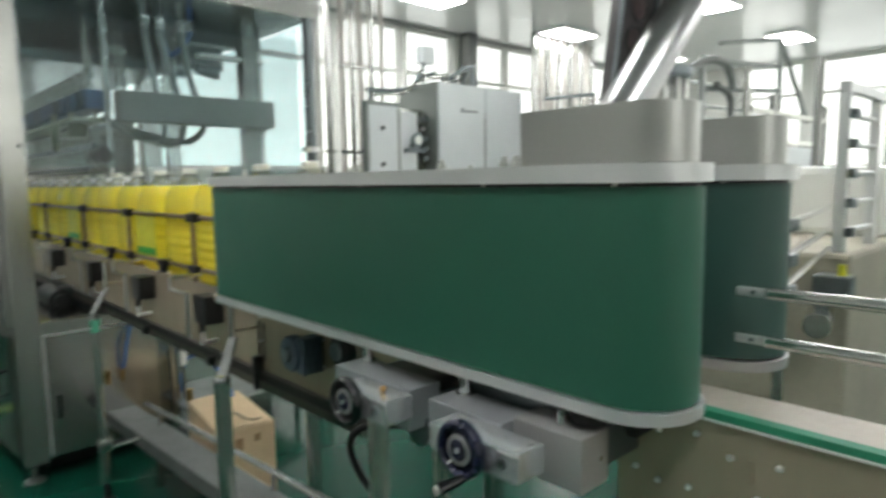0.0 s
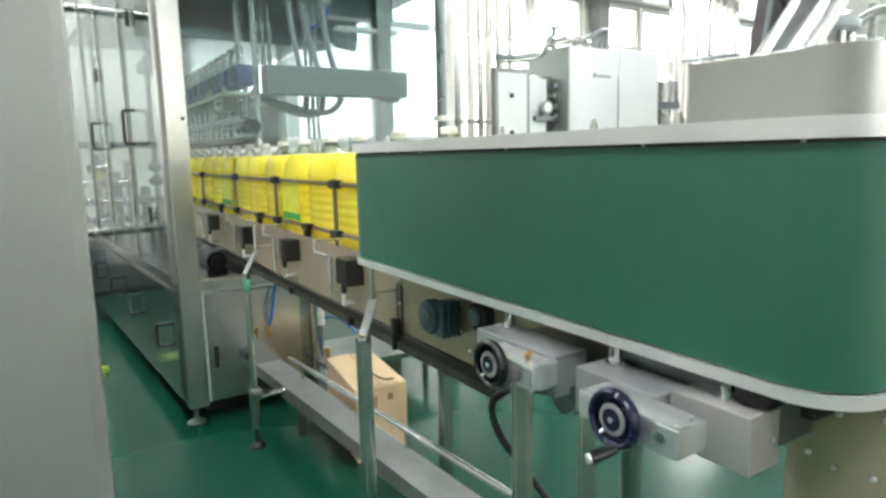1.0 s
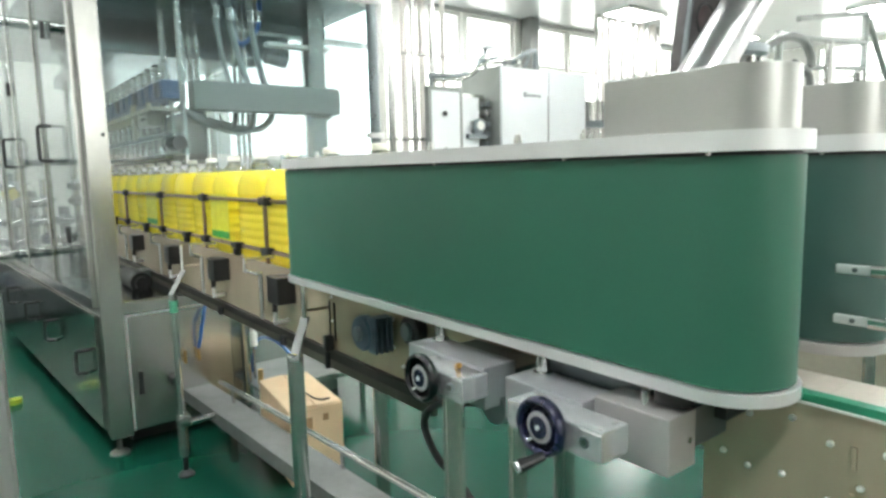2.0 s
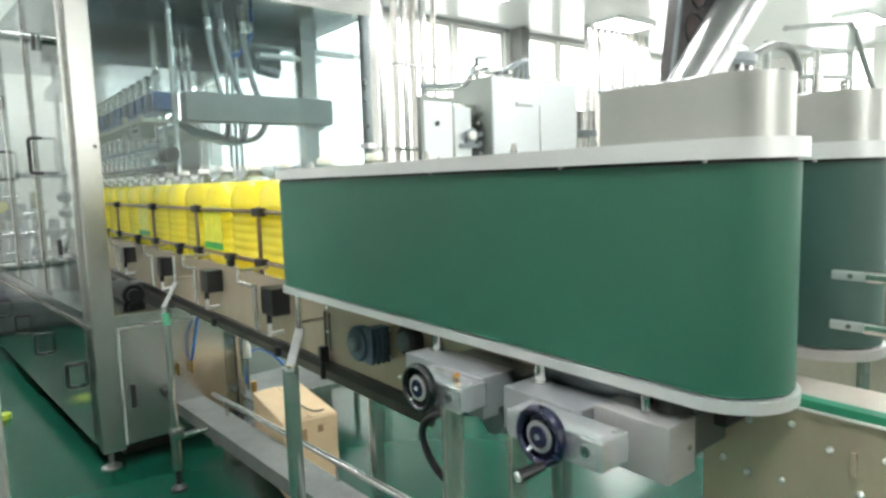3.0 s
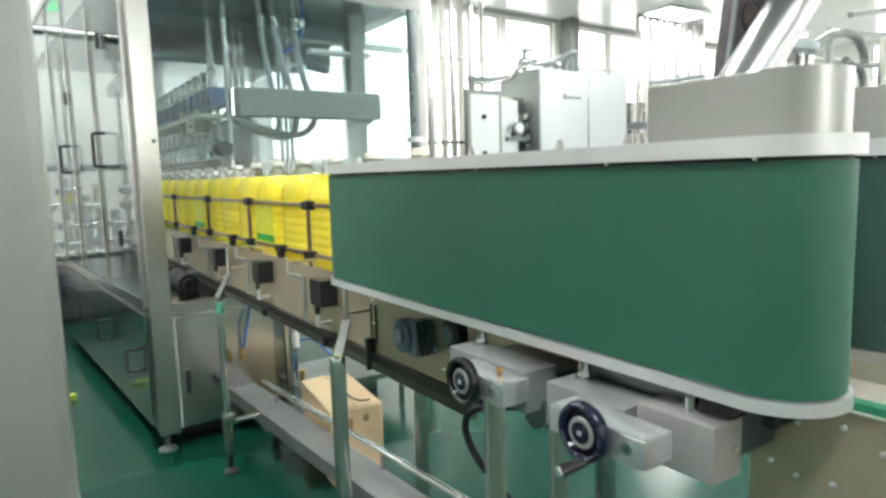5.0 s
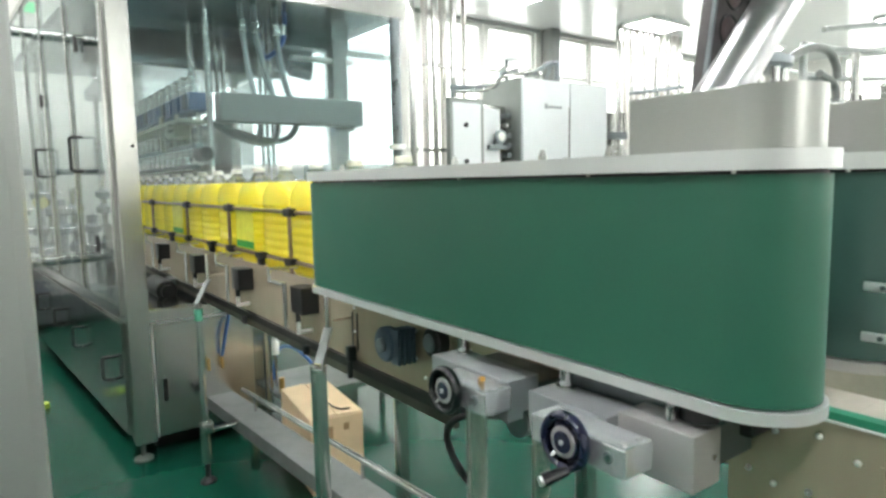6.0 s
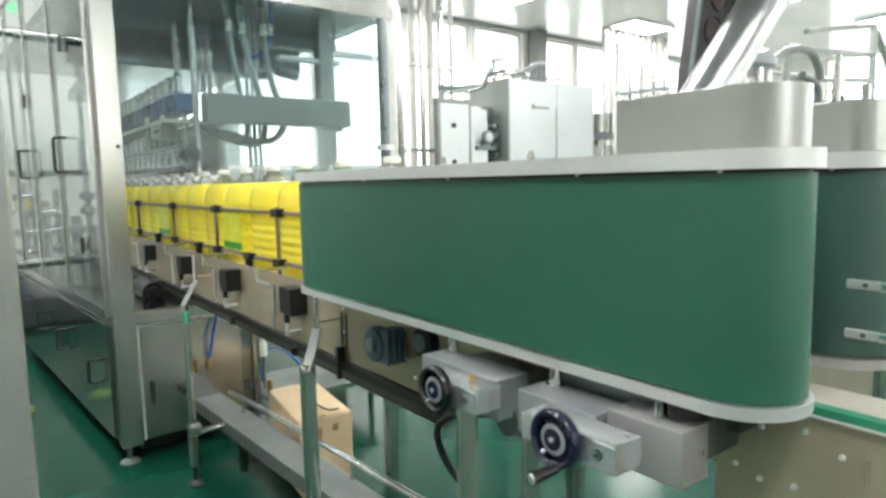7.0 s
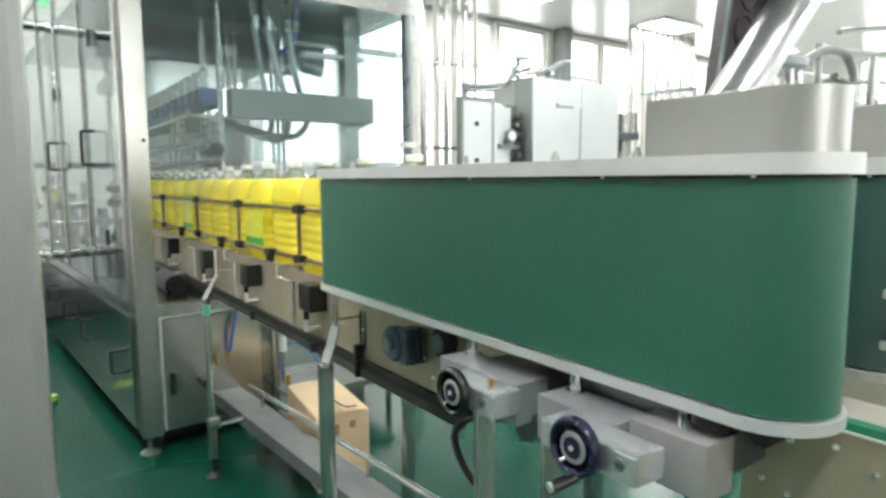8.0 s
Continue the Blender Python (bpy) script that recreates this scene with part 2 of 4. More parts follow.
def lathe(bm, profile, n=28, at=(0, 0, 0), axis="Z", power=2.0, sx=1.0, sy=1.0):
    """Turn (radius, height) pairs; power over 2 squares the plan."""
    rings = []
    for r, h in profile:
        ring = []
        for k in range(n):
            a = 2 * math.pi * k / n
            c, s = math.cos(a), math.sin(a)
            q = (abs(c) ** power + abs(s) ** power) ** (-1 / power)
            p = (r * q * c * sx, r * q * s * sy, h)
            if axis == "X":
                p = (p[2], p[0], p[1])
            elif axis == "Y":
                p = (p[0], p[2], p[1])
            ring.append(bm.verts.new((p[0] + at[0], p[1] + at[1], p[2] + at[2])))
        rings.append(ring)
    for a, b in zip(rings, rings[1:]):
        for k in range(n):
            bm.faces.new((a[k], a[(k + 1) % n], b[(k + 1) % n], b[k]))
    bm.faces.new(rings[0][::-1])
    bm.faces.new(rings[-1])


ORIGIN = {}


def mesh_of(name, bm, mat, shift=Vector((0, 0, 0)), smooth=40):
    bmesh.ops.recalc_face_normals(bm, faces=bm.faces)
    if shift.length:
        bmesh.ops.translate(bm, vec=-shift, verts=bm.verts)
    for f in bm.faces:
        f.smooth = True
    for e in bm.edges:
        if len(e.link_faces) != 2:
            e.smooth = False
            continue
        bend, areas = e.calc_face_angle(3.2), sorted(f.calc_area() for f in e.link_faces)
        e.smooth = bend < radians(smooth) and not (bend > radians(2) and areas[1] > 8 * areas[0])
    me = bpy.data.meshes.new(name)
    bm.to_mesh(me)
    bm.free()
    me.materials.append(mat)
    return me


def thing(name, base, label, category, group="", kind=""):
    ob = new(name)
    ob.empty_display_size = 0.05
    ob.location = base
    ORIGIN[ob] = Vector(base)
    return tagged(ob, label, category, group, kind)


def part(name, bm, mat, parent, label=""):
    """Links a bmesh, given in the world's metres, as one mesh under a thing or a part."""
    ob = new(name, mesh_of(name, bm, mat, ORIGIN[parent]))
    ob.parent = parent
    ORIGIN[ob] = ORIGIN[parent]
    return tagged(ob, label)


def single(name, bm, mat, base, label, category, group="", kind=""):
    ob = new(name, mesh_of(name, bm, mat, Vector(base)))
    ob.location = base
    ORIGIN[ob] = Vector(base)
    return tagged(ob, label, category, group, kind)


def B(*boxes, bevel=0.0):
    bm = bmesh.new()
    for b in boxes:
        box(bm, *b, bevel=bevel)
    return bm


def R(*rods):
    bm = bmesh.new()
    for a, b, r in rods:
        rod(bm, a, b, r)
    return bm


def each(name, rods, mat, parent, label=""):
    for q in rods:
        part(name, R(q), mat, parent, label)


def slat(bm, a, b, w, t):
    """A flat bar from a to b."""
    a, b = Vector(a), Vector(b)
    d = b - a
    box(bm, -w / 2, w / 2, -t / 2, t / 2, -d.length / 2, d.length / 2, 0.003, m=Matrix.Translation((a + b) / 2) @ d.to_track_quat("Z", "Y").to_matrix().to_4x4())


def T(pts, r, n=10):
    bm = bmesh.new()
    tube(bm, pts, r, n)
    return bm


# ---- setting ----
X0, X1, Y0, Y1, TOP = -4.0, 14.5, -3.5, 7.5, 3.7
WALL = 0.2
single("floor", B((X0 - WALL, X1 + WALL, Y0 - WALL, Y1 + WALL, -0.15, 0.0)), FLOOR_GREEN, (0, 0, 0),
       "glossy dark green epoxy factory floor", "floor", kind="structure")

bm = bmesh.new()
pw = 1.15
x = X0
while x < X1:
    box(bm, x + 0.002, min(x + pw, X1) - 0.002, Y0, Y1, TOP, TOP + 0.08)
    x += pw
single("ceiling", bm, WHITE_PANEL, (0, 0, TOP), "glossy white sandwich-panel ceiling with fine joints", "ceiling", kind="structure")
single("wall_west", B((X0 - WALL, X0, Y0 - WALL, Y1 + WALL, 0, TOP)), WHITE_WALL, (X0, 0, 0), "plain white painted factory wall", "wall", kind="structure")

SILL, LINTEL, TRANSOM = 1.5, 3.66, 3.0
BAYS = [(1.45, 2.55), (2.65, 3.75), (3.95, 5.05), (5.15, 6.30), (6.40, 7.40), (7.85, 8.72), (8.76, 9.85), (10.0, 11.15), (11.25, 12.4), (12.5, 13.6)]
EAST_BAYS = [(-3.0, -1.7), (-1.5, -0.2), (0.0, 1.3), (1.5, 2.8), (3.0, 4.3), (4.5, 5.8)]
count = 0


def window_wall(name, bays, a, b, turn, label):
    """A wall along its own x with a row of windows, turned into place."""
    global count
    bm = B((a, b, 0, WALL, 0, SILL), (a, b, 0, WALL, LINTEL, TOP))
    edges = [a] + [v for q in bays for v in q] + [b]
    for p, q in zip(edges[0::2], edges[1::2]):
        box(bm, p, q, 0, WALL, SILL, LINTEL)
    single(name, bm, WHITE_WALL, (0, 0, 0), label, "wall", kind="structure").matrix_world = turn
    for p, q in bays:
        count += 1
        w = thing("window_%d" % count, (0, 0, 0), "bright white-framed window with a fixed top light", "window", "windows in the outer walls", "structure")
        w.matrix_world = turn
        f, d = 0.045, (0.06, 0.14)
        part("frame", B((p, p + f, *d, SILL, LINTEL), (q - f, q, *d, SILL, LINTEL), (p + f, q - f, *d, SILL, SILL + f),
                        (p + f, q - f, *d, LINTEL - f, LINTEL)), FRAME_WHITE, w)
        part("transom", B((p + f, q - f, *d, TRANSOM - 0.03, TRANSOM + 0.03)), FRAME_WHITE, w)
        part("sill", B((p - 0.02, q + 0.02, -0.04, 0.06, SILL - 0.03, SILL - 0.002), bevel=0.004), FRAME_WHITE, w)
        for z0, z1 in ((SILL + f, TRANSOM - 0.03), (TRANSOM + 0.03, LINTEL - f)):
            pane = part("pane", B((p + f, q - f, 0.097, 0.103, z0, z1)), WINDOW_GLASS, w)
            pane.visible_shadow = False


window_wall("wall_north", BAYS, X0, X1, Matrix.Translation((0, Y1, 0)), "white wall with a long row of windows")
window_wall("wall_east", [(-q, -p) for p, q in EAST_BAYS[::-1]], -Y1, -Y0, Matrix.Translation((X1, 0, 0)) @ Euler((0, 0, radians(-90))).to_matrix().to_4x4(),
            "white end wall with a row of windows")
# Unseen windows, added to light the covers' round ends and the corner post.
ADDED_SOUTH_BAYS = [(0.5, 1.85), (6.7, 8.0), (8.2, 9.5), (9.7, 11.0), (11.2, 12.5)]
window_wall("wall_south", [(-q, -p) for p, q in ADDED_SOUTH_BAYS[::-1]], -X1, -X0, Matrix.Translation((0, Y0, 0)) @ Euler((0, 0, radians(180))).to_matrix().to_4x4(),
            "unseen white wall with windows added for light")
# Glowing sheet that feeds the added south windows.
single("backdrop", B((X0, X1 + 2, Y0 - 1.62, Y0 - 1.6, -1, 6)), DAYLIGHT, (5, Y0 - 1.6, 0), "hazy white daylight outside the windows", "backdrop", kind="structure")
single("backdrop", B((X0, X1 + 2, Y1 + 1.6, Y1 + 1.62, -1, 6)), DAYLIGHT, (5, Y1 + 1.6, 0), "hazy white daylight outside the windows", "backdrop", kind="structure")
single("backdrop", B((X1 + 1.6, X1 + 1.62, Y0, Y1 + 1.5, -1, 6)), DAYLIGHT, (X1 + 1.6, 2, 0), "hazy white daylight outside the windows", "backdrop", kind="structure")
single("column", B((7.50, 7.70, 7.25, 7.46, 0, TOP - 0.002), bevel=0.01), COLUMN_GREY, (7.63, 7.3, 0), "dark grey painted building column", "column", kind="structure")
single("trim", B((X0, 7.46, Y1 - 0.03, Y1 - 0.002, LINTEL - 0.01, TOP - 0.004), (7.8, X1, Y1 - 0.03, Y1 - 0.002, LINTEL - 0.01, TOP - 0.004)),
       TRIM_GREY, (0, Y1, TOP), "thin grey strip along the top of the wall", "trim", kind="structure")


def ceiling_light(x, y):
    ob = thing("ceiling_light", (x, y, TOP), "bright rectangular white ceiling light panel", "ceiling light", "ceiling lights")
    a, b, z = 0.5, 0.26, TOP
    part("frame", B((x - a, x + a, y - b, y - b + 0.03, z - 0.05, z - 0.002), (x - a, x + a, y + b - 0.03, y + b, z - 0.05, z - 0.002),
                    (x - a, x - a + 0.03, y - b + 0.03, y + b - 0.03, z - 0.05, z - 0.002),
                    (x + a - 0.03, x + a, y - b + 0.03, y + b - 0.03, z - 0.05, z - 0.002)), WHITE_PANEL, ob)
    part("diffuser", B((x - a + 0.032, x + a - 0.032, y - b + 0.032, y + b - 0.032, z - 0.045, z - 0.004)), LIGHT_WHITE, ob)
    return ob


lamp = ceiling_light(8.75, 6.2)
for x in (-0.5, 2.6, 5.65, 8.75, 11.9):
    for y in (-0.9, 1.5, 3.9, 6.2):
        if (x, y) != (8.75, 6.2):
            copy_thing(lamp, Matrix.Translation((x, y, TOP)))

# ---- belt gripper units ----
BZ0, BZ1 = 1.018, 1.306


def belt_unit(xc, label, cover_y, rubber):
    r, y0, y1 = 0.08, 0.41, 1.575
    ob = thing("side_grip_conveyor", (xc, (y0 + y1) / 2, 1.0), label, "belt conveyor", "pair of side grip conveyors")
    bm = bmesh.new()
    prism(bm, stadium(xc, r, y0, y1, 28), BZ0 + 0.003, BZ1 - 0.005)
    part("belt", bm, rubber, ob, "smooth dark green endless belt")
    bm = bmesh.new()
    prism(bm, stadium(xc, r + 0.006, y0, y1, 28), BZ0 - 0.016, BZ0, 0.003)
    # The second unit's plate is a duller copy, its shade put into the material.
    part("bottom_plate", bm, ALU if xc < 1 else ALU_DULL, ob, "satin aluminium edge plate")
    bm = bmesh.new()
    prism(bm, stadium(xc, r + 0.008, y0, y1, 28), BZ1, BZ1 + 0.024, 0.003)
    part("top_plate", bm, ALU, ob, "satin aluminium edge plate")
    bm = bmesh.new()
    prism(bm, stadium(xc, r - 0.005, y0, y1, 28), BZ1 - 0.0048, BZ1 - 0.0002)
    part("seam", bm, BLACK, ob, "dark shadow gap under the top plate")
    bm = bmesh.new()
    a, b = cover_y
    rr = r - 0.012
    out = [(xc + rr * math.cos(t), a + rr * math.sin(t)) for t in (math.pi + math.pi * k / 20 for k in range(21))]
    prism(bm, out + [(xc + rr, b), (xc - rr, b)], BZ1 + 0.025, 1.406, 0.002)
    part("motor_cover", bm, ALU_COVER, ob, "dull grey rounded sheet steel cover")
    for y in (0.40, 0.62, 0.93, 1.24, 1.40, 1.52):
        part("bolt", R(((xc - r - 0.001, y, BZ1 - 0.004), (xc - r - 0.001, y, BZ1 - 0.0005), 0.0035)), CHROME, ob)
    for y in (0.590, 0.612, 0.75, 0.99, 1.47):
        part("nut", R(((xc - 0.045, y, BZ1 + 0.024), (xc - 0.045, y, BZ1 + 0.034), 0.007), ((xc - 0.045, y, BZ1 + 0.034), (xc - 0.045, y, BZ1 + 0.041), 0.0045)), CHROME, ob)
    return ob


belt_unit(0.80, "long dark green side-grip belt with aluminium edges over the conveyor", (0.406, 0.56), GREEN_BELT)
belt_unit(1.115, "second dark green side-grip belt with aluminium edges across the conveyor", (0.406, 0.62), SHADED_BELT)

# ---- chain conveyor with its legs ----
CZ = 0.972
CY0, CY1 = -1.6, 6.2
conv = thing("chain_conveyor", (0.95, 2.0, 0), "stainless steel slat-chain conveyor on tubular legs", "conveyor")
for x, top in ((0.846, 0.99), (1.046, 0.966)):
    for y0, y1, z0 in ((CY0, 0.4645, 0.765), (0.465, 1.1195, 0.885), (1.12, CY1, 0.785)):
        p = part("side_plate", B((x, x + 0.006, y0, y1, z0, top)), STEEL_WARM, conv, "brownish reflecting stainless side plate with bolts")
        if x < 1 and y0 == CY0:
            side = p
    part("wear_strip", B((x - 0.010, x + 0.012, 1.12, CY1, 0.756, 0.783), bevel=0.002), DARK_STRIP, conv, "dark lower edge rail")
    part("lower_rail", B((x - 0.006, x + 0.010, 1.12, CY1, 0.728, 0.7555), bevel=0.002), LOWER_RAIL, conv, "dull steel lower rail")
part("bottom_pan", B((0.86, 1.04, 1.12, CY1, 0.75, 0.76)), STEEL_DARK, conv)
part("edge_strip", B((0.843, 0.862, CY0, 0.9, 0.992, 1.002)), GREEN_STRIP, conv, "green plastic edge strip")
part("edge_trim", B((0.839, 0.8425, CY0, 0.9, 0.9890, 0.9916)), PLASTIC_WHITE, conv)
bm = bmesh.new()
y = CY0
while y < CY1 - 0.05:
    box(bm, 0.866, 1.036, y, y + 0.0378, CZ - 0.012, CZ - 0.001)
    y += 0.0381
tagged(part("chain", bm, CHAIN, conv, "pale plastic slat chain"), kind="stuff")
for i, (y, z) in enumerate([(0.345, 0.965), (0.40, 0.955), (0.435, 0.89), (0.40, 0.88), (0.355, 0.885), (0.30, 0.945), (0.265, 0.90), (0.30, 0.87), (0.24, 0.95),
                            (0.21, 0.88), (0.15, 0.94), (0.08, 0.88), (1.28, 0.93), (1.28, 0.86), (1.60, 0.94), (1.60, 0.87), (1.98, 0.87), (1.24, 0.82)]):
    bm = bmesh.new()
    lathe(bm, [(0.0012, 0.8405), (0.0032, 0.8415), (0.0042, 0.8436), (0.0042, 0.846)], 10, (0, y, z), "X")
    part("bolt", bm, ALU, side, "bright domed bolt")
# Short thin dashes that stand for glints on the side plate.
for y in (-0.35, 0.10, 0.27):
    for z in (0.80, 0.86, 0.92):
        part("glint_dash", B((0.842, 0.8455, y, y + 0.006, z, z + 0.03), bevel=0.001), STEEL_WARM, side)


def leg_foot(bm, x, y):
    lathe(bm, [(0.034, 0.0), (0.034, 0.008), (0.020, 0.020), (0.011, 0.026), (0.011, 0.09)], 16, (x, y, 0))


def round_leg(x, y, top):
    part("leg", R(((x, y, 0.10), (x, y, top), 0.014)), CHROME, conv)
    part("leg_sleeve", R(((x, y, 0.09), (x, y, 0.27), 0.022)), STEEL, conv)
    bm = bmesh.new()
    leg_foot(bm, x, y)
    part("foot", bm, BLACK, conv, "black levelling foot")


round_leg(0.705, 2.755, 0.80)
part("clamp", B((0.685, 0.735, 2.725, 2.785, 0.225, 0.275), bevel=0.006), STEEL, conv)
part("crossbar", R(((0.72, 2.755, 0.235), (0.90, 2.755, 0.235), 0.014)), CHROME, conv)
part("tape", R(((0.705, 2.755, 0.725), (0.705, 2.755, 0.775), 0.0165)), GREEN_TAPE, conv, "mint green tape round the leg")
for x, y, w, top in ((0.70, 1.545, 0.018, 0.815), (1.155, 1.86, 0.02, 0.745), (1.155, 3.19, 0.02, 0.745), (1.155, 1.0, 0.02, 0.745), (0.70, -0.6, 0.022, 0.78), (1.155, -0.6, 0.02, 0.745)):
    part("leg", B((x - w, x + w, y - w, y + w, 0.08, top), bevel=0.008), CHROME if x < 1 else STEEL, conv)
    bm = bmesh.new()
    leg_foot(bm, x, y)
    part("foot", bm, BLACK, conv)
    if x > 1:
        part("leg_bracket", B((1.060, 1.18, y - 0.03, y + 0.03, 0.746, 0.785)), STEEL, conv)
    elif y < 0:
        part("leg_bracket", B((0.68, 0.835, y - 0.03, y + 0.03, 0.765, 0.782)), STEEL, conv)
for x, y, w in ((0.70, 1.545, 0.026), (0.705, 2.755, 0.022)):
    bm = bmesh.new()
    slat(bm, (x - 0.014, y - 0.02, 0.80), (x + 0.072, y + 0.08, 0.888), w, 0.008)
    part("strut", bm, GALV, conv, "slanted flat steel strut")
    part("support_rod", R(((x + 0.072, y + 0.082, 0.880), (x + 0.072, y + 0.082, 0.999), 0.009)), CHROME, conv)
    part("support_pin", R(((x + 0.072, y + 0.082, 0.905), (0.846, y + 0.082, 0.905), 0.004)), STEEL_WARM, conv)

# low return channel and rod under the conveyor
tray = thing("drip_channel", (0.92, 2.2, 0), "long grey steel channel held low between the legs", "steel channel")
bm = bmesh.new()
o, t, hgt = 0.066, 0.006, 0.06
section = [(-o, -hgt), (-o, 0), (o, 0), (o, -hgt), (o - t, -hgt), (o - t, -t), (-o + t, -t), (-o + t, -hgt)]
ends = [[bm.verts.new((u, v, w)) for u, w in section] for v in (-1.3, 0.98)]
for k in range(8):
    bm.faces.new((ends[0][k], ends[0][(k + 1) % 8], ends[1][(k + 1) % 8], ends[1][k]))
for ring in ends:
    for q in ((0, 1, 6, 7), (1, 2, 5, 6), (2, 3, 4, 5)):
        bm.faces.new([ring[k] for k in q])
bmesh.ops.transform(bm, verts=bm.verts, matrix=Matrix.Translation((0.940, 2.2, 0.252)) @ Euler((0, 0, radians(3.1))).to_matrix().to_4x4())
part("channel", bm, GALV, tray, "upturned grey sheet steel channel")
part("bracket", B((0.86, 1.01, 2.735, 2.775, 0.152, 0.19), (0.90, 0.93, 2.735, 2.775, 0.0, 0.152)), STEEL, tray)
part("bracket", B((0.90, 1.05, 1.535, 1.565, 0.152, 0.19), (0.96, 0.99, 1.54, 1.56, 0.0, 0.152)), STEEL, tray)
part("rail", R(((0.934, 2.942, 0.321), (1.070, 1.179, 0.321), 0.0115)), CHROME, tray, "round bright rail")
for y, x in ((2.8, 0.945), (1.9, 1.014)):
    part("rail_post", R(((x, y, 0.253), (x, y, 0.312), 0.008)), STEEL, tray)


part("drive_motor", R(((0.765, 3.60, 0.735), (0.765, 3.92, 0.735), 0.055), ((0.765, 3.56, 0.735), (0.765, 3.60, 0.735), 0.035)), BLACK, conv, "black round drive motor")
part("motor_bracket", B((0.800, 0.8445, 3.70, 3.82, 0.745, 0.785)), STEEL_DARK, conv)

# guide rails with their clamps
def guide_rail(x, posts, tees, label, y0, y1):
    ob = thing("guide_rail", (x, 2.5, 0.79), label, "guide rail", "guide rails along the conveyor")
    for z in (1.022, 1.200):
        part("rail", R(((x, y0, z), (x, y1, z), 0.0075)), RAIL_DARK if x < 1 else ALU, ob, "slim round steel rail")
    for y in posts:
        part("post", R(((x - 0.012, y, 0.93), (x - 0.012, y, 1.22), 0.007)), RAIL_DARK if x < 1 else CHROME, ob)
        for z in (1.022, 1.200):
            part("clamp", B((x - 0.026, x + 0.004, y - 0.032, y + 0.032, z - 0.015, z + 0.015), bevel=0.006), BLACK, ob, "black plastic clamp")
    for y in tees:
        part("clamp", B((x - 0.03, x + 0.004, y - 0.03, y + 0.03, 1.012, 1.036), (x - 0.03, x - 0.002, y - 0.012, y + 0.012, 0.985, 1.012), bevel=0.005), BLACK, ob)
        part("stem", R(((x - 0.016, y, 0.93), (x - 0.016, y, 0.99), 0.008)), CHROME, ob)
    return ob


guide_rail(0.880, (2.11, 2.79, 3.50, 4.34, 5.1), (2.40, 3.06, 3.85, 4.7), "steel guide rails with black plastic clamps beside the bottles", 1.66, 5.9)
guide_rail(1.044, (2.0, 2.7, 3.4, 4.1, 5.0), (), "steel guide rails behind the bottles", 1.66, 5.9)
ob = thing("guide_rail", (1.03, 0.0, 0.99), "two bright guide rails where the belts let go", "guide rail", "guide rails along the conveyor")
for z in (1.141, 1.069):
    rail = part("rail", R(((1.0, 0.315, z), (1.0, -1.4, z), 0.0092)), CHROME, ob, "bright round rail")
    part("rail_end", B((0.9965, 1.0035, 0.312, 0.360, z - 0.0068, z + 0.0068), bevel=0.003), ALU, rail, "flattened bright tip")
    part("end_screw", R(((0.9945, 0.335, z), (0.9964, 0.335, z), 0.0035)), STEEL_DARK, rail)
for y in (-0.15, -0.9):
    part("post", R(((1.04, y, 0.98), (1.04, y, 1.18), 0.008)), CHROME, ob)
    for z in (1.141, 1.069):
        part("stem", R(((1.0, y, z), (1.04, y, z), 0.006)), CHROME, ob)


def side_block(y, crank):
    """Black clamp block with bright angled rods beside the conveyor."""
    ob = thing("rail_support", (0.80, y, 0.79), "square black support block with bright bent rods", "bracket", "rail supports along the conveyor")
    part("block", B((0.785, 0.845, y - 0.045, y + 0.045, 0.884, 0.970), bevel=0.004), BLACK, ob, "square black plastic block")
    each("arm", [((0.765, y + 0.17, 0.975), (0.765, y + 0.05, 0.975), 0.0060), ((0.765, y + 0.17, 0.968), (0.765, y + 0.17, 1.019), 0.0060),
                 ((0.765, y + 0.17, 1.012), (0.868, y + 0.17, 1.012), 0.0060)], STEEL_ROD, ob, "bright bent rod")
    part("stem", R(((0.772, y + 0.055, 0.83), (0.772, y + 0.055, 0.98), 0.0075)), STEEL_ROD, ob)
    part("knob", R(((0.80, y + 0.02, 0.852), (0.80, y + 0.02, 0.884), 0.009)), BLACK, ob)
    part("clamp", R(((0.80, y + 0.02, 0.812), (0.80, y + 0.02, 0.851), 0.006), ((0.80, y + 0.02, 0.818), (0.846, y + 0.02, 0.818), 0.006)), ALU, ob)
    part("nut", R(((0.822, y + 0.02, 0.740), (0.822, y + 0.02, 0.768), 0.011)), BLACK, ob)
    return ob


for y in (1.885, 2.49, 3.13, 3.88):
    side_block(y, False)

# slotted brackets and gear motors on the side plate
for y in (1.60,):
    ob = thing("sensor_bracket", (0.84, y, 0.745), "small dark slotted sensor bracket on the side plate", "bracket")
    for s in (-1, 1):
        part("slot_bar", B((0.8425, 0.8455, y + s * 0.014 - 0.0025, y + s * 0.014 + 0.0025, 0.815, 0.925)), BLACK, ob)
    part("sensor", B((0.815, 0.842, y - 0.010, y + 0.010, 0.785, 0.83), bevel=0.004), BLACK, ob)
    part("plug", R(((0.824, y, 0.735), (0.824, y, 0.784), 0.008)), BLACK, ob)
ob = thing("gear_motor", (0.82, 1.40, 0.84), "blue-grey geared motor with finned body on the side plate", "motor")
bm = bmesh.new()
lathe(bm, [(0.040, 0.775), (0.044, 0.780), (0.044, 0.80), (0.036, 0.805), (0.036, 0.845)], 24, (0, 1.325, 0.898), "X")
part("body", bm, MOTOR_BLUE, ob)
bm = bmesh.new()
lathe(bm, [(0.014, 0.764), (0.018, 0.768), (0.018, 0.774)], 20, (0, 1.325, 0.898), "X")
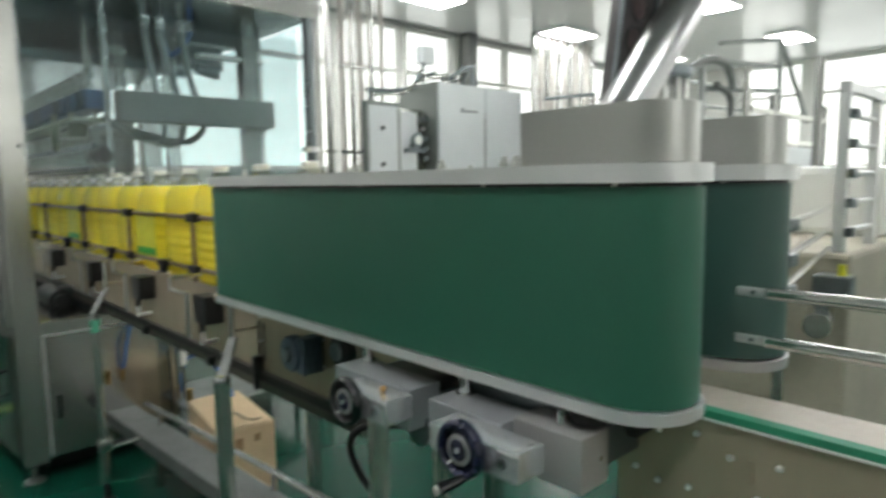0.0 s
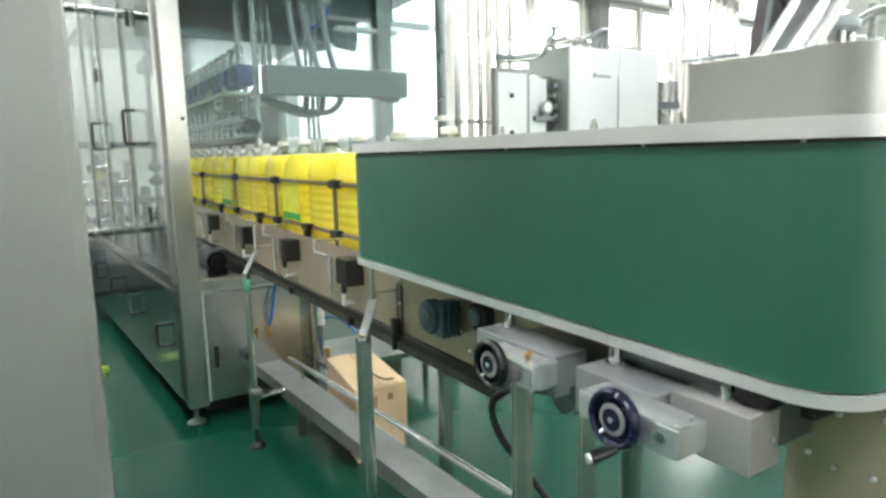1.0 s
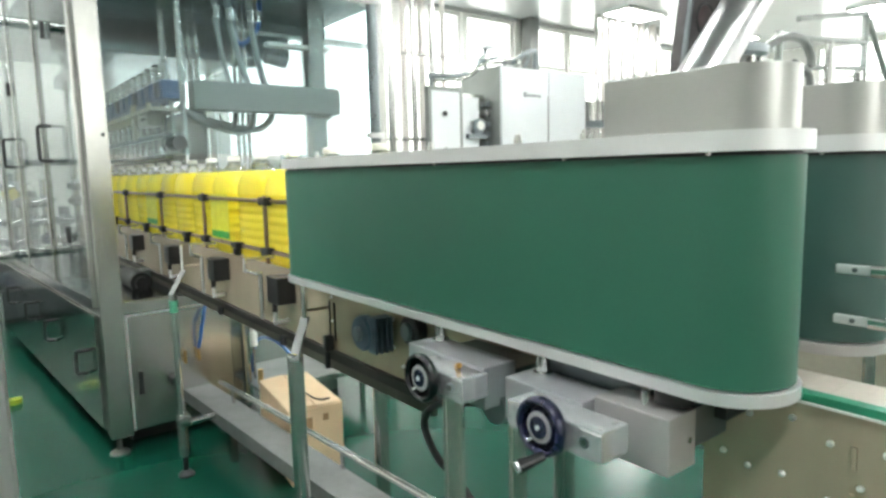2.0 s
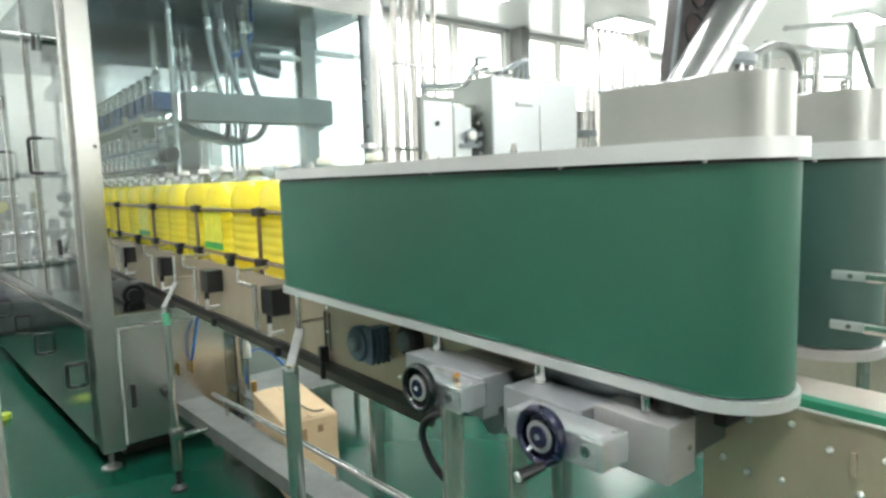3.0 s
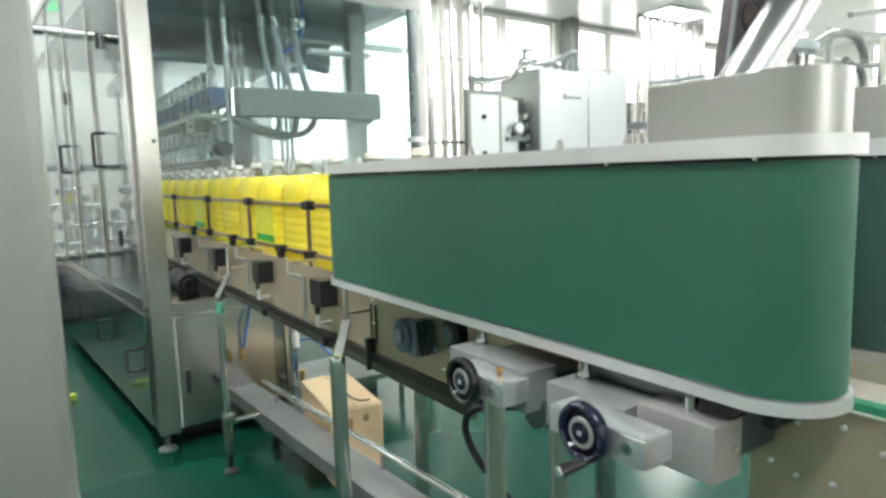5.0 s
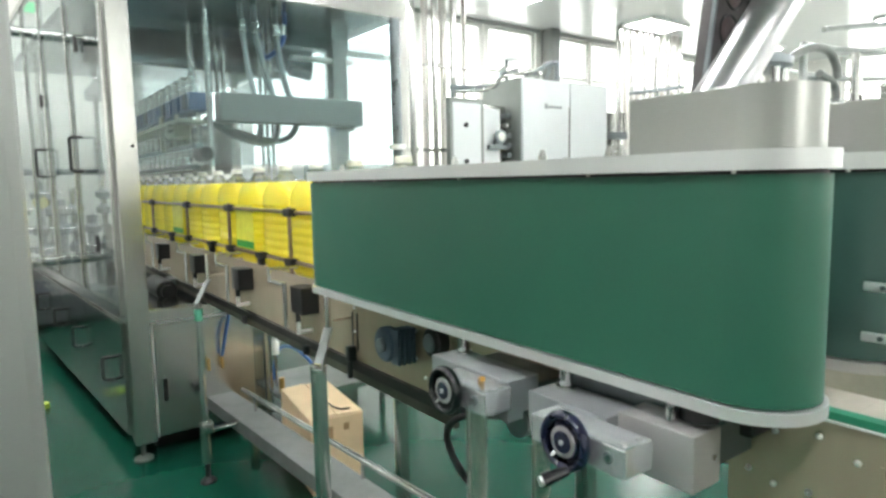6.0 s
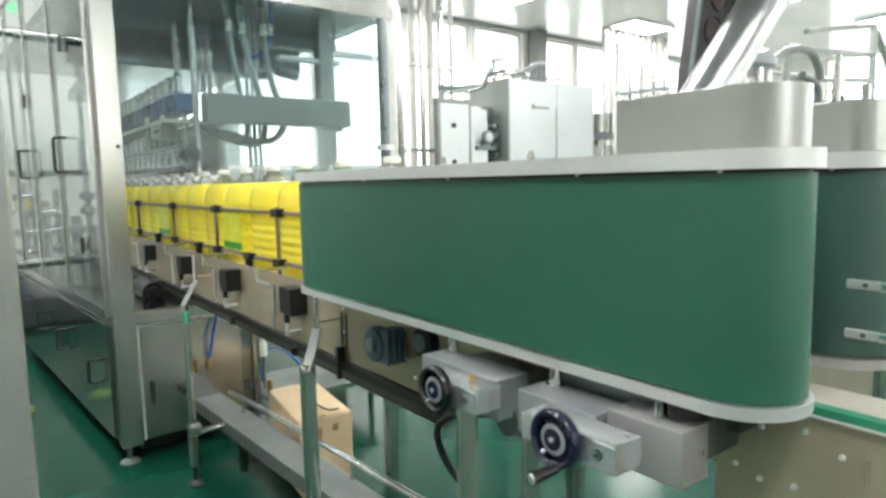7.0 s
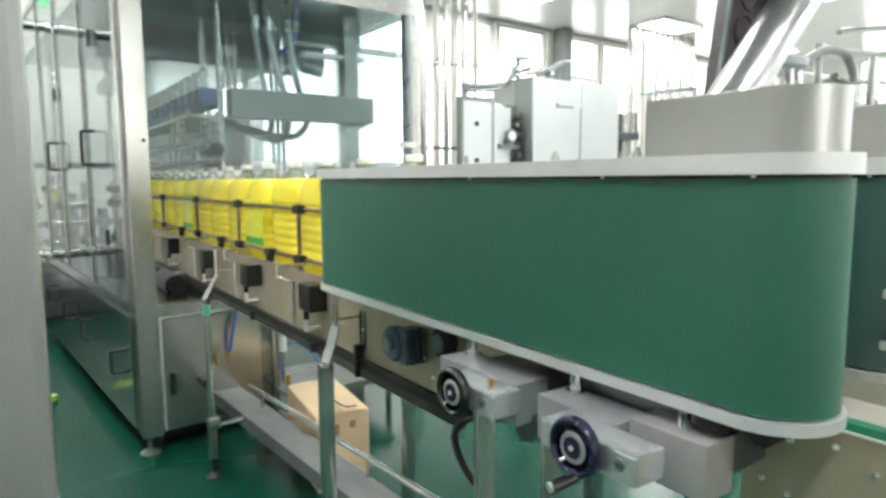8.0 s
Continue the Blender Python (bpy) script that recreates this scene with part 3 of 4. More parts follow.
part("shaft_cap", bm, STEEL_DARK, ob)
for k in range(4):
    part("fin", B((0.782 + k * 0.015, 0.788 + k * 0.015, 1.262, 1.300, 0.855, 0.943), bevel=0.002), MOTOR_BLUE, ob)
ob = thing("idler_wheel", (0.83, 1.17, 0.885), "dark round idler wheel with a steel hub", "wheel")
bm = bmesh.new()
lathe(bm, [(0.030, 0.815), (0.036, 0.82), (0.036, 0.846)], 24, (0, 1.175, 0.925), "X")
part("rim", bm, BLACK, ob)
bm = bmesh.new()
lathe(bm, [(0.018, 0.806), (0.022, 0.81), (0.022, 0.814)], 18, (0, 1.175, 0.925), "X")
part("hub", bm, STEEL_DARK, ob)


# ---- handwheel adjusters ----
def handwheel(parent, x, y, z, r, grip):
    """A dished wheel whose face looks along -x: round rim, sunk web, ringed hub."""
    def ring(profile, mat, name, up, label="", n=36):
        bm = bmesh.new()
        lathe(bm, profile, n, (0, y, z), "X")
        return part(name, bm, mat, up, label)
    rim = [(r * (0.86 + 0.14 * math.cos(a)), x + 0.013 + 0.009 * math.sin(a)) for a in (radians(-150 + 20 * k) for k in range(14))]
    wheel = ring([(r * 0.74, x + 0.0175)] + rim + [(r * 0.80, x + 0.024), (r * 0.34, x + 0.03), (r * 0.34, x + 0.036)], NAVY if grip else BLACK_GLOSS, "handwheel", parent,
                 "glossy dark navy handwheel" if grip else "glossy black handwheel")
    ring([(r * 0.56, x + 0.0095), (r * 0.60, x + 0.0105), (r * 0.66, x + 0.0172)], NAVY if grip else BLACK_GLOSS, "boss", wheel)
    ring([(r * 0.50, x + 0.0080), (r * 0.52, x + 0.0094)], ALU_DULL, "scale_ring", wheel, "pale silver ring")
    ring([(r * 0.34, x + 0.0060), (r * 0.36, x + 0.0066), (r * 0.36, x + 0.0079)], NAVY, "hub", wheel, "blue hub cap")
    ring([(r * 0.09, x + 0.0046), (r * 0.09, x + 0.0059)], ALU, "screw", wheel, n=12)
    part("spoke", R(((x + 0.0150, y + r * 0.38, z - r * 0.50), (x + 0.0085, y + r * 0.56, z - r * 0.68), 0.0042)), CHROME, wheel, "short bright spoke")
    part("shaft", R(((x + 0.036, y, z), (x + 0.08, y, z), 0.008)), CHROME, wheel)
    if grip:
        a = Vector((x + 0.006, y - r * 0.25, z - r * 0.86))
        d = Vector((-0.034, 0.012, -0.008))
        bm = bmesh.new()
        rod(bm, a, a + d, 0.0068, 16, 0.0098)
        part("crank_grip", bm, BLACK_GLOSS, wheel, "black crank grip")
        part("grip_tip", R((a + d, a + d * 1.10, 0.0066)), ALU, wheel)
    return wheel


def adjuster(y0, y1, yp, slab_x, slab_y, wheel_y, wheel_z, r, grip, post_x, post_y, label):
    ob = thing("handwheel_adjuster", (post_x, post_y, 0), label, "handwheel", "handwheel adjusters")
    part("block", B((0.62, 0.678, y0, y1, 0.922, 0.963), bevel=0.003), ALU_BLOCK, ob, "milled aluminium block")
    part("bush", R(((0.6185, y0 + 0.025, 0.945), (0.6215, y0 + 0.025, 0.945), 0.0078)), STEEL_DARK, ob)
    part("bush_screw", R(((0.6165, y0 + 0.025, 0.945), (0.6184, y0 + 0.025, 0.945), 0.0055)), CHROME, ob)
    for x in (0.634, 0.664):
        part("cap_screw", R(((x, y0 + 0.012, 0.9632), (x, y0 + 0.012, 0.9652), 0.0042)), CHROME, ob)
    part("back_plate", B((0.68, slab_x, slab_y, yp, 0.895, 0.966), bevel=0.002), SLAB_ALU, ob, "broad milled slab")
    part("slide", B((slab_x + 0.001, 0.843, slab_y + 0.01, yp - 0.01, 0.915, 0.945), bevel=0.003), STEEL_DARK, ob)
    part("stud", R(((0.735, yp - 0.03, 0.9665), (0.735, yp - 0.03, 0.998), 0.011), ((0.735, yp - 0.03, 0.9665), (0.735, yp - 0.03, 0.970), 0.016)), CHROME, ob)
    if not grip:
        part("brass_nipple", R(((0.658, y0 + 0.056, 0.9655), (0.650, y0 + 0.040, 0.9715), 0.0048)), BRASS, ob, "small brass grease nipple")
    part("post", R(((post_x, post_y, 0.02), (post_x, post_y, 0.921 if post_x < 0.66 else 0.894), 0.0145 if grip else 0.0185)), POST_CHROME, ob, "bright round steel post")
    part("post_foot", B((post_x - 0.04, post_x + 0.04, post_y - 0.04, post_y + 0.04, 0.0, 0.02), bevel=0.004), STEEL, ob)
    handwheel(ob, 0.592, wheel_y, wheel_z, r, grip)
    return ob


adjuster(0.745, 0.885, 0.975, 0.752, 0.757, 0.830, 0.950, 0.0415, False, 0.648, 0.800, "aluminium slide block with a small black handwheel on a post")
adjuster(0.474, 0.640, 0.708, 0.752, 0.552, 0.560, 0.951, 0.0415, True, 0.690, 0.690, "aluminium slide block with a navy crank handwheel on a post")
ob = thing("gearbox", (0.75, 0.5, 0.745), "square grey aluminium gearbox housing under the belt", "gearbox")
part("bracket", B((0.759, 0.842, 0.43, 0.48, 0.92, 0.975), bevel=0.002), STEEL_DARK, ob)
part("housing", B((0.696, 0.758, 0.428, 0.545, 0.899, 0.975), bevel=0.002), ALU_DULL, ob)
part("screw", R(((0.725, 0.4165, 0.945), (0.725, 0.419, 0.945), 0.004)), CHROME, ob)
part("pulley", R(((0.75, 0.455, 0.979), (0.75, 0.455, 0.998), 0.026)), BLACK, ob)
part("mount", B((0.775, 0.842, 0.396, 0.414, 0.962, 0.997), bevel=0.004), BLACK, ob)
part("back_block", B((0.76, 0.842, 0.50, 0.70, 0.955, 0.998), bevel=0.004), STEEL_DARK, ob)
part("stud", R(((0.715, 0.475, 0.979), (0.715, 0.475, 0.9995), 0.006)), CHROME, ob)
ob = thing("motor", (0.70, 0.80, 0.745), "dark round motor hanging under the slide block", "motor")
part("body", R(((0.74, 0.775, 0.885), (0.843, 0.775, 0.885), 0.036)), BLACK, ob)
part("end_cap", R(((0.715, 0.775, 0.885), (0.74, 0.775, 0.885), 0.030)), STEEL_DARK, ob)
single("black_hose", T([(0.72, 0.80, 0.885), (0.665, 0.86, 0.880), (0.655, 0.895, 0.84), (0.665, 0.875, 0.78), (0.70, 0.83, 0.71), (0.74, 0.80, 0.60), (0.75, 0.80, 0.3), (0.78, 0.86, 0.008)], 0.0068),
       RUBBER, (0.72, 0.8, 0.0), "black flexible hose looping under the slide block", "hose")

# ---- carton under the conveyor ----
ob = thing("carton", (1.16, 2.56, 0), "brown cardboard box with loosely closed flaps on the floor", "cardboard box")
turn = Matrix.Translation((1.158, 2.562, 0)) @ Euler((0, 0, radians(-7.3))).to_matrix().to_4x4()
bm = bmesh.new()
box(bm, -0.115, 0.115, -0.236, 0.236, 0, 0.322, 0.003, m=turn)
body = part("body", bm, CARTON, ob)
for s in (-1, 1):
    bm = bmesh.new()
    tilt = turn @ Matrix.Translation((s * 0.115, 0, 0.324)) @ Euler((0, radians(s * (4 if s < 0 else 2)), 0)).to_matrix().to_4x4()
    box(bm, min(0, -s * 0.112), max(0, -s * 0.112), -0.234, 0.234, 0, 0.004, m=tilt)
    part("flap", bm, CARTON, ob)
PRINT = material("brown_print", (0.42, 0.26, 0.13), 0.8, vary=0.25)
for u, v, w, d in ((-0.035, 0.235, 0.016, 0.05), (0.04, 0.26, 0.012, 0.03), (-0.03, 0.08, 0.03, 0.04)):
    bm = bmesh.new()
    box(bm, u - w, u + w, -0.2385, -0.2365, v, v + d, m=turn)
    part("print_bar", bm, PRINT, ob)
crease = [turn @ Vector(p) for p in ((-0.03, -0.05, 0.338), (0.0, -0.10, 0.344), (0.01, -0.16, 0.342), (0.035, -0.19, 0.336), (0.075, -0.19, 0.334))]
single("loose_cable", T([tuple(p) for p in crease], 0.0035), RUBBER, tuple(crease[0]), "short dark loose cable lying on the cardboard box", "cable")

# ---- bottles ----
PITCH, FIRST = 0.285, 1.491


def bottle():
    """A tall oblong bottle: ribbed oil body, clear empty shoulder, neck ring and cap."""
    c, z = (0.957, FIRST), CZ
    ob = thing("oil_bottle", (*c, z), "clear oblong plastic bottle full of yellow oil", "bottle", "row of oil bottles on the conveyor")
    prof = [(0.050, 0.0), (0.064, 0.003), (0.071, 0.014), (0.072, 0.035)]
    for k in range(7):
        h = 0.040 + k * 0.031
        prof += [(0.0722, h), (0.0695, h + 0.006), (0.0695, h + 0.013), (0.0722, h + 0.019)]
    prof += [(0.0722, 0.252), (0.0710, 0.274), (0.0675, 0.296), (0.0615, 0.315), (0.0540, 0.330), (0.0490, 0.337)]
    bm = bmesh.new()
    lathe(bm, prof, 40, (*c, z), power=3.3, sy=1.88)
    part("oil", bm, OIL, ob, "golden yellow oil seen through ribbed clear plastic")
    bm = bmesh.new()
    lathe(bm, [(0.0492, 0.3375), (0.0430, 0.345), (0.0350, 0.353), (0.0270, 0.360), (0.0200, 0.364)], 40, (*c, z), power=2.8, sy=1.80)
    shoulder = part("shoulder", bm, PET, ob, "clear empty shoulder")
    bm = bmesh.new()
    lathe(bm, [(0.019, 0.364), (0.019, 0.371), (0.024, 0.372), (0.024, 0.375), (0.019, 0.376), (0.019, 0.380)], 24, (*c, z))
    part("neck", bm, PET, shoulder, "clear ringed neck")
    bm = bmesh.new()
    lathe(bm, [(0.022, 0.3805), (0.0245, 0.382), (0.0245, 0.396), (0.021, 0.399)], 24, (*c, z))
    part("cap", bm, CAP_YELLOW, ob, "pale screw cap")
    for s in (-1, 1):
        bm = bmesh.new()
        tube(bm, [(c[0], c[1] + s * 0.030, z + 0.374), (c[0], c[1] + s * 0.052, z + 0.372), (c[0], c[1] + s * 0.074, z + 0.358), (c[0], c[1] + s * 0.080, z + 0.338)], 0.006, 8, 4)
        part("handle_loop", bm, PET, ob, "clear carrying loop")
    bm = bmesh.new()
    box(bm, c[0] - 0.0737, c[0] - 0.0727, c[1] - 0.108, c[1] + 0.108, z + 0.060, z + 0.245, 0.0)
    label = part("paper_label", bm, LABEL, ob, "yellow-green paper label")
    bm = bmesh.new()
    box(bm, c[0] - 0.0752, c[0] - 0.0742, c[1] - 0.106, c[1] + 0.106, z + 0.064, z + 0.092)
    part("stripe", bm, LABEL_GREEN, label, "green stripe")
    return ob


first = bottle()
first.rotation_euler = (0, 0, math.pi)
for k in range(1, 16):
    spin = 0 if k in (4, 8, 12) else 180
    copy_thing(first, Matrix.Translation((0.957 + random.uniform(-0.002, 0.002), FIRST + PITCH * k + random.uniform(-0.006, 0.006), CZ))
               @ Euler((0, 0, radians(spin + random.uniform(-2, 2)))).to_matrix().to_4x4())

# ---- filling machine ----
MY0, MY1 = 3.15, 6.25


def flank(y):
    return 0.485 - 0.074 * (y - MY0)


mach = thing("filling_machine", (1.2, 4.6, 0), "stainless steel bottle filling machine with glass doors", "filling machine")
bm = bmesh.new()
prism(bm, [(flank(MY0) + 0.012, MY0 + 0.012), (1.13, MY0 + 0.03), (1.13, MY1), (flank(MY1) + 0.012, MY1)], 0.10, 0.70, 0.004)
base = part("base_cabinet", bm, STEEL_FLAT, mach, "brushed stainless base cabinet")
part("front_door", B((0.597, 1.075, MY0 + 0.006, MY0 + 0.026, 0.105, 0.652), bevel=0.004), STEEL, base, "stainless access door")
each_edge = [(0.588, 0.596, 0.105, 0.66), (0.596, 1.075, 0.653, 0.66)]
for xa, xb, za, zb in each_edge:
    part("door_edge", B((xa, xb, MY0 + 0.002, MY0 + 0.0245, za, zb)), ALU, base, "bright door edge")
part("door_latch", B((0.625, 0.645, MY0 - 0.004, MY0 + 0.011, 0.275, 0.385), bevel=0.004), BLACK, base, "black latch")
part("lock", R(((0.635, MY0 + 0.004, 0.449), (0.635, MY0 + 0.012, 0.449), 0.013)), CHROME, base)
part("front_rail", B((0.575, 1.13, MY0 + 0.0, MY0 + 0.06, 0.664, 0.72), bevel=0.003), STEEL, mach)
part("hook", B((0.76, 0.80, MY0 - 0.05, MY0 + 0.011, 0.30, 0.335), bevel=0.004), BLACK, base)


def quad_panel(y0, y1, z0, z1, out, depth):
    """A flat panel along the slanting long side."""
    bm = bmesh.new()
    a, b = flank(y0) - out, flank(y1) - out
    prism(bm, [(a, y0), (a + depth, y0), (b + depth, y1), (b, y1)], z0, z1)
    return bm


def bow_handle(y, z, w, h, parent):
    x = flank(y) - 0.004
    pts = [Vector((x, y, z - h / 2)), Vector((x, y, z + h / 2)), Vector((x - w, y + 0.02, z + h / 2)), Vector((x - w, y + 0.02, z - h / 2))]
    bm = bmesh.new()
    bend = 0.014
    loop = [pts[0]]
    for a, c, d in ((pts[0], pts[3], pts[2]), (pts[3], pts[2], pts[1])):
        u, v = (a - c).normalized() * bend, (d - c).normalized() * bend
        loop += [c + u, c + (u + v) * 0.3, c + v]
    loop.append(pts[1])
    for p, q in zip(loop, loop[1:]):
        rod(bm, p, q, 0.0088, 10)
        bmesh.ops.create_uvsphere(bm, u_segments=8, v_segments=6, radius=0.0088, matrix=Matrix.Translation(q))
    part("handle", bm, BLACK, parent, "black rounded bow handle")


seams = [3.24, 4.02, 4.80, 5.52, 6.24]
for (a, b), hy in zip(zip(seams, seams[1:]), ((3.45, 0.40), (4.18, 0.43), (4.78, 0.45), (5.5, 0.46))):
    door = part("side_door", quad_panel(a + 0.004, b - 0.004, 0.115, 0.66, 0.004, 0.012), STEEL_FLAT, base, "stainless side door")
    bow_handle(*hy, 0.045, 0.115, base)
for a, b in zip(seams, seams[1:]):
    part("glass_pane", quad_panel(a + 0.03, b - 0.03, 0.74, 2.58, 0.0, 0.006), GLASS, mach, "clear reflecting glass door")
    part("door_stile", quad_panel(a - 0.009, a + 0.009, 0.70, 2.62, 0.006, 0.03), STEEL, mach)
door_rail = part("door_rail", quad_panel(3.24, 6.24, 0.70, 0.74, 0.006, 0.03), STEEL, mach)
part("door_rail", quad_panel(3.24, 6.24, 2.58, 2.62, 0.006, 0.03), STEEL, mach)
bow_handle(3.76, 1.475, 0.055, 0.175, mach)
bow_handle(4.88, 1.465, 0.055, 0.175, mach)
for y, z in ((3.70, 2.02), (4.85, 1.86), (3.55, 1.02)):
    x = flank(y) - 0.03
    part("hinge", B((x + 0.010, x + 0.028, y - 0.018, y + 0.018, z - 0.04, z + 0.04), bevel=0.004), BLACK, mach, "black door hinge")
part("corner_post", B((0.490, 0.586, MY0 - 0.002, MY0 + 0.088, 0.085, 2.62), bevel=0.004), STEEL, mach, "broad bright stainless corner post")
part("post_screw", R(((0.565, MY0 - 0.006, 1.485), (0.565, MY0 - 0.002, 1.485), 0.008)), BLACK, mach)
# Black filler for the open, shaded gap under the base cabinet.
bm = bmesh.new()
prism(bm, [(flank(MY0) + 0.12, MY0 + 0.16), (1.06, MY0 + 0.16), (1.06, MY1 - 0.1), (flank(MY1) + 0.12, MY1 - 0.1)], 0.0, 0.099)
part("plinth", bm, BLACK, mach, "black block for the shade under the base")
for x, y in ((0.525, 3.19), (1.10, 3.2)):
    bm = bmesh.new()
    lathe(bm, [(0.045, 0.0), (0.045, 0.008), (0.020, 0.018), (0.012, 0.022), (0.012, 0.10)], 18, (x, y, 0))
    part("foot", bm, GALV, mach, "steel levelling foot")
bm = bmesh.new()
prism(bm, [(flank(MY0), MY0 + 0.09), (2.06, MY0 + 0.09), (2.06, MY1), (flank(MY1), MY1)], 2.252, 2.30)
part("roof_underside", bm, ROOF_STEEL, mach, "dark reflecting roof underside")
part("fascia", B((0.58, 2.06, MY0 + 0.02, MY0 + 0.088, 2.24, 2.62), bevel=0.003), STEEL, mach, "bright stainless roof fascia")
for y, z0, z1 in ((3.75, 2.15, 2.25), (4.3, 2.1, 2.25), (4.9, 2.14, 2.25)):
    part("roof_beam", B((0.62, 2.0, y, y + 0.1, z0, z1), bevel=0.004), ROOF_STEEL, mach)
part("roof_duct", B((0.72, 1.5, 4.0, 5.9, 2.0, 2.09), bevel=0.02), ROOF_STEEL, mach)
for x0, x1, y0, z0 in ((1.664, 1.75, 3.19, 0.0),):
    part("post", B((x0, x1, y0 + 0.12, y0 + 0.20, z0, 2.25), bevel=0.004), STEEL, mach)
pole = part("pole", R(((2.005, 3.19, 0.0), (2.005, 3.19, 2.24), 0.030)), STEEL_DARK, mach, "dark round pole")
for z in (1.385, 1.505):
    part("pole_clamp", R(((2.005, 3.19, z - 0.015), (2.005, 3.19, z + 0.015), 0.052)), ALU, pole)
part("post", B((2.055, 2.125, 3.24, 3.30, 0.0, 2.6), bevel=0.004), STEEL, mach)
part("post", B((2.0, 2.06, 6.15, 6.21, 0.0, 2.25), bevel=0.004), STEEL, mach)
part("front_pane", B((0.590, 1.40, MY0 + 0.026, MY0 + 0.032, 1.40, 2.238)), FRONT_GLASS, mach, "clear reflecting front glass")
part("front_pane", B((1.404, 1.968, MY0 + 0.026, MY0 + 0.032, 0.74, 2.238)), FRONT_GLASS, mach, "clear reflecting front glass")
part("right_rail", B((2.0, 2.05, 3.31, 6.14, 0.66, 0.72)), STEEL, mach)
part("right_pane", B((2.024, 2.030, 3.35, 6.1, 0.74, 2.22)), GLASS, mach)
part("cross_beam", B((0.985, 1.785, 3.20, 3.30, 1.618, 1.760), bevel=0.004), BEAM, mach, "broad brushed steel cross beam")
part("beam_end", B((1.70, 1.784, 3.301, 3.36, 1.60, 1.77)), STEEL, mach)
part("lamp_strip", B((1.43, 1.80, 3.32, 3.38, 1.985, 2.005)), PLASTIC_WHITE, mach)
part("actuator", R(((1.44, 3.4, 1.93), (1.56, 3.4, 1.91), 0.028)), STEEL_DARK, mach)

# filling valves, manifold and hoses
man = thing("filling_manifold", (0.957, 4.7, 1.68), "blue valve manifold with a row of bright filling valves", "valve manifold")
part("bar", B((0.90, 1.02, 3.44, 5.95, 1.69, 1.785), bevel=0.006), VALVE_BLUE, man, "blue anodised manifold bar")
each("hanger", [((0.96, 3.6, 1.79), (0.96, 3.6, 2.26), 0.016), ((0.96, 5.7, 1.79), (0.96, 5.7, 2.26), 0.016)], CHROME, man)
for k in range(15):
    y = 3.50 + 0.165 * k
    bm = bmesh.new()
    lathe(bm, [(0.026, 1.79), (0.026, 1.815), (0.016, 1.82), (0.016, 1.845), (0.024, 1.85), (0.026, 1.875), (0.014, 1.89)], 14, (0.935, y, 0))
    v = part("valve", bm, CHROME, man, "bright steel valve head")
    part("valve_block", B((0.885, 0.90, y - 0.03, y + 0.03, 1.70, 1.775), bevel=0.004), VALVE_BLUE if k % 3 else MOTOR_BLUE, v)
    part("nozzle", R(((0.957, y, 1.52), (0.957, y, 1.69), 0.013), ((0.957, y, 1.47), (0.957, y, 1.52), 0.009)), CHROME, v)
rail = thing("nozzle_rail", (0.957, 4.5, 1.38), "dark steel nozzle rail with bright clamps", "nozzle rail")
part("lower_bar", B((0.86, 0.90, 3.32, 5.75, 1.385, 1.405), bevel=0.003), STEEL_DARK, rail)
part("upper_bar", B((0.88, 0.91, 3.32, 5.75, 1.49, 1.515), bevel=0.003), STEEL_DARK, rail)
part("end_motor", R(((0.93, 3.29, 1.46), (0.93, 3.42, 1.46), 0.036)), BLACK, rail, "black round end motor")
for k in range(17):
    y = 3.44 + 0.135 * k
    c = part("clip", B((0.865, 0.895, y - 0.022, y + 0.022, 1.405, 1.45), bevel=0.005), CHROME, rail)
    part("pin", R(((0.88, y, 1.45), (0.88, y, 1.49), 0.008)), CHROME, c)
each("hanger", [((0.97, 3.34, 1.36), (0.97, 3.34, 2.26), 0.015), ((0.89, 5.6, 1.5), (0.89, 5.6, 2.26), 0.012), ((0.89, 3.36, 1.5), (0.97, 3.34, 1.5), 0.012)], CHROME, rail)
part("back_guard", B((1.10, 1.112, 3.42, 5.9, 1.36, 1.66)), STEEL, rail, "pale steel guard behind the nozzles")
ob = thing("control_block", (0.92, 3.7, 1.55), "cream plastic control block among the valves", "control block")
part("housing", B((0.85, 0.93, 3.58, 3.78, 1.56, 1.655), bevel=0.006), CREAM, ob)
for z in (1.59, 1.622):
    part("slot", B((0.846, 0.8495, 3.60, 3.70, z, z + 0.014)), BLACK, ob)
each("stem", [((0.89, 3.68, 1.655), (0.89, 3.68, 1.69), 0.012), ((0.87, 3.95, 1.5), (0.87, 3.95, 1.70), 0.014)], CREAM, ob)
part("tray", B((0.84, 1.0, 3.46, 5.9, 1.628, 1.650), bevel=0.004), CREAM, ob)
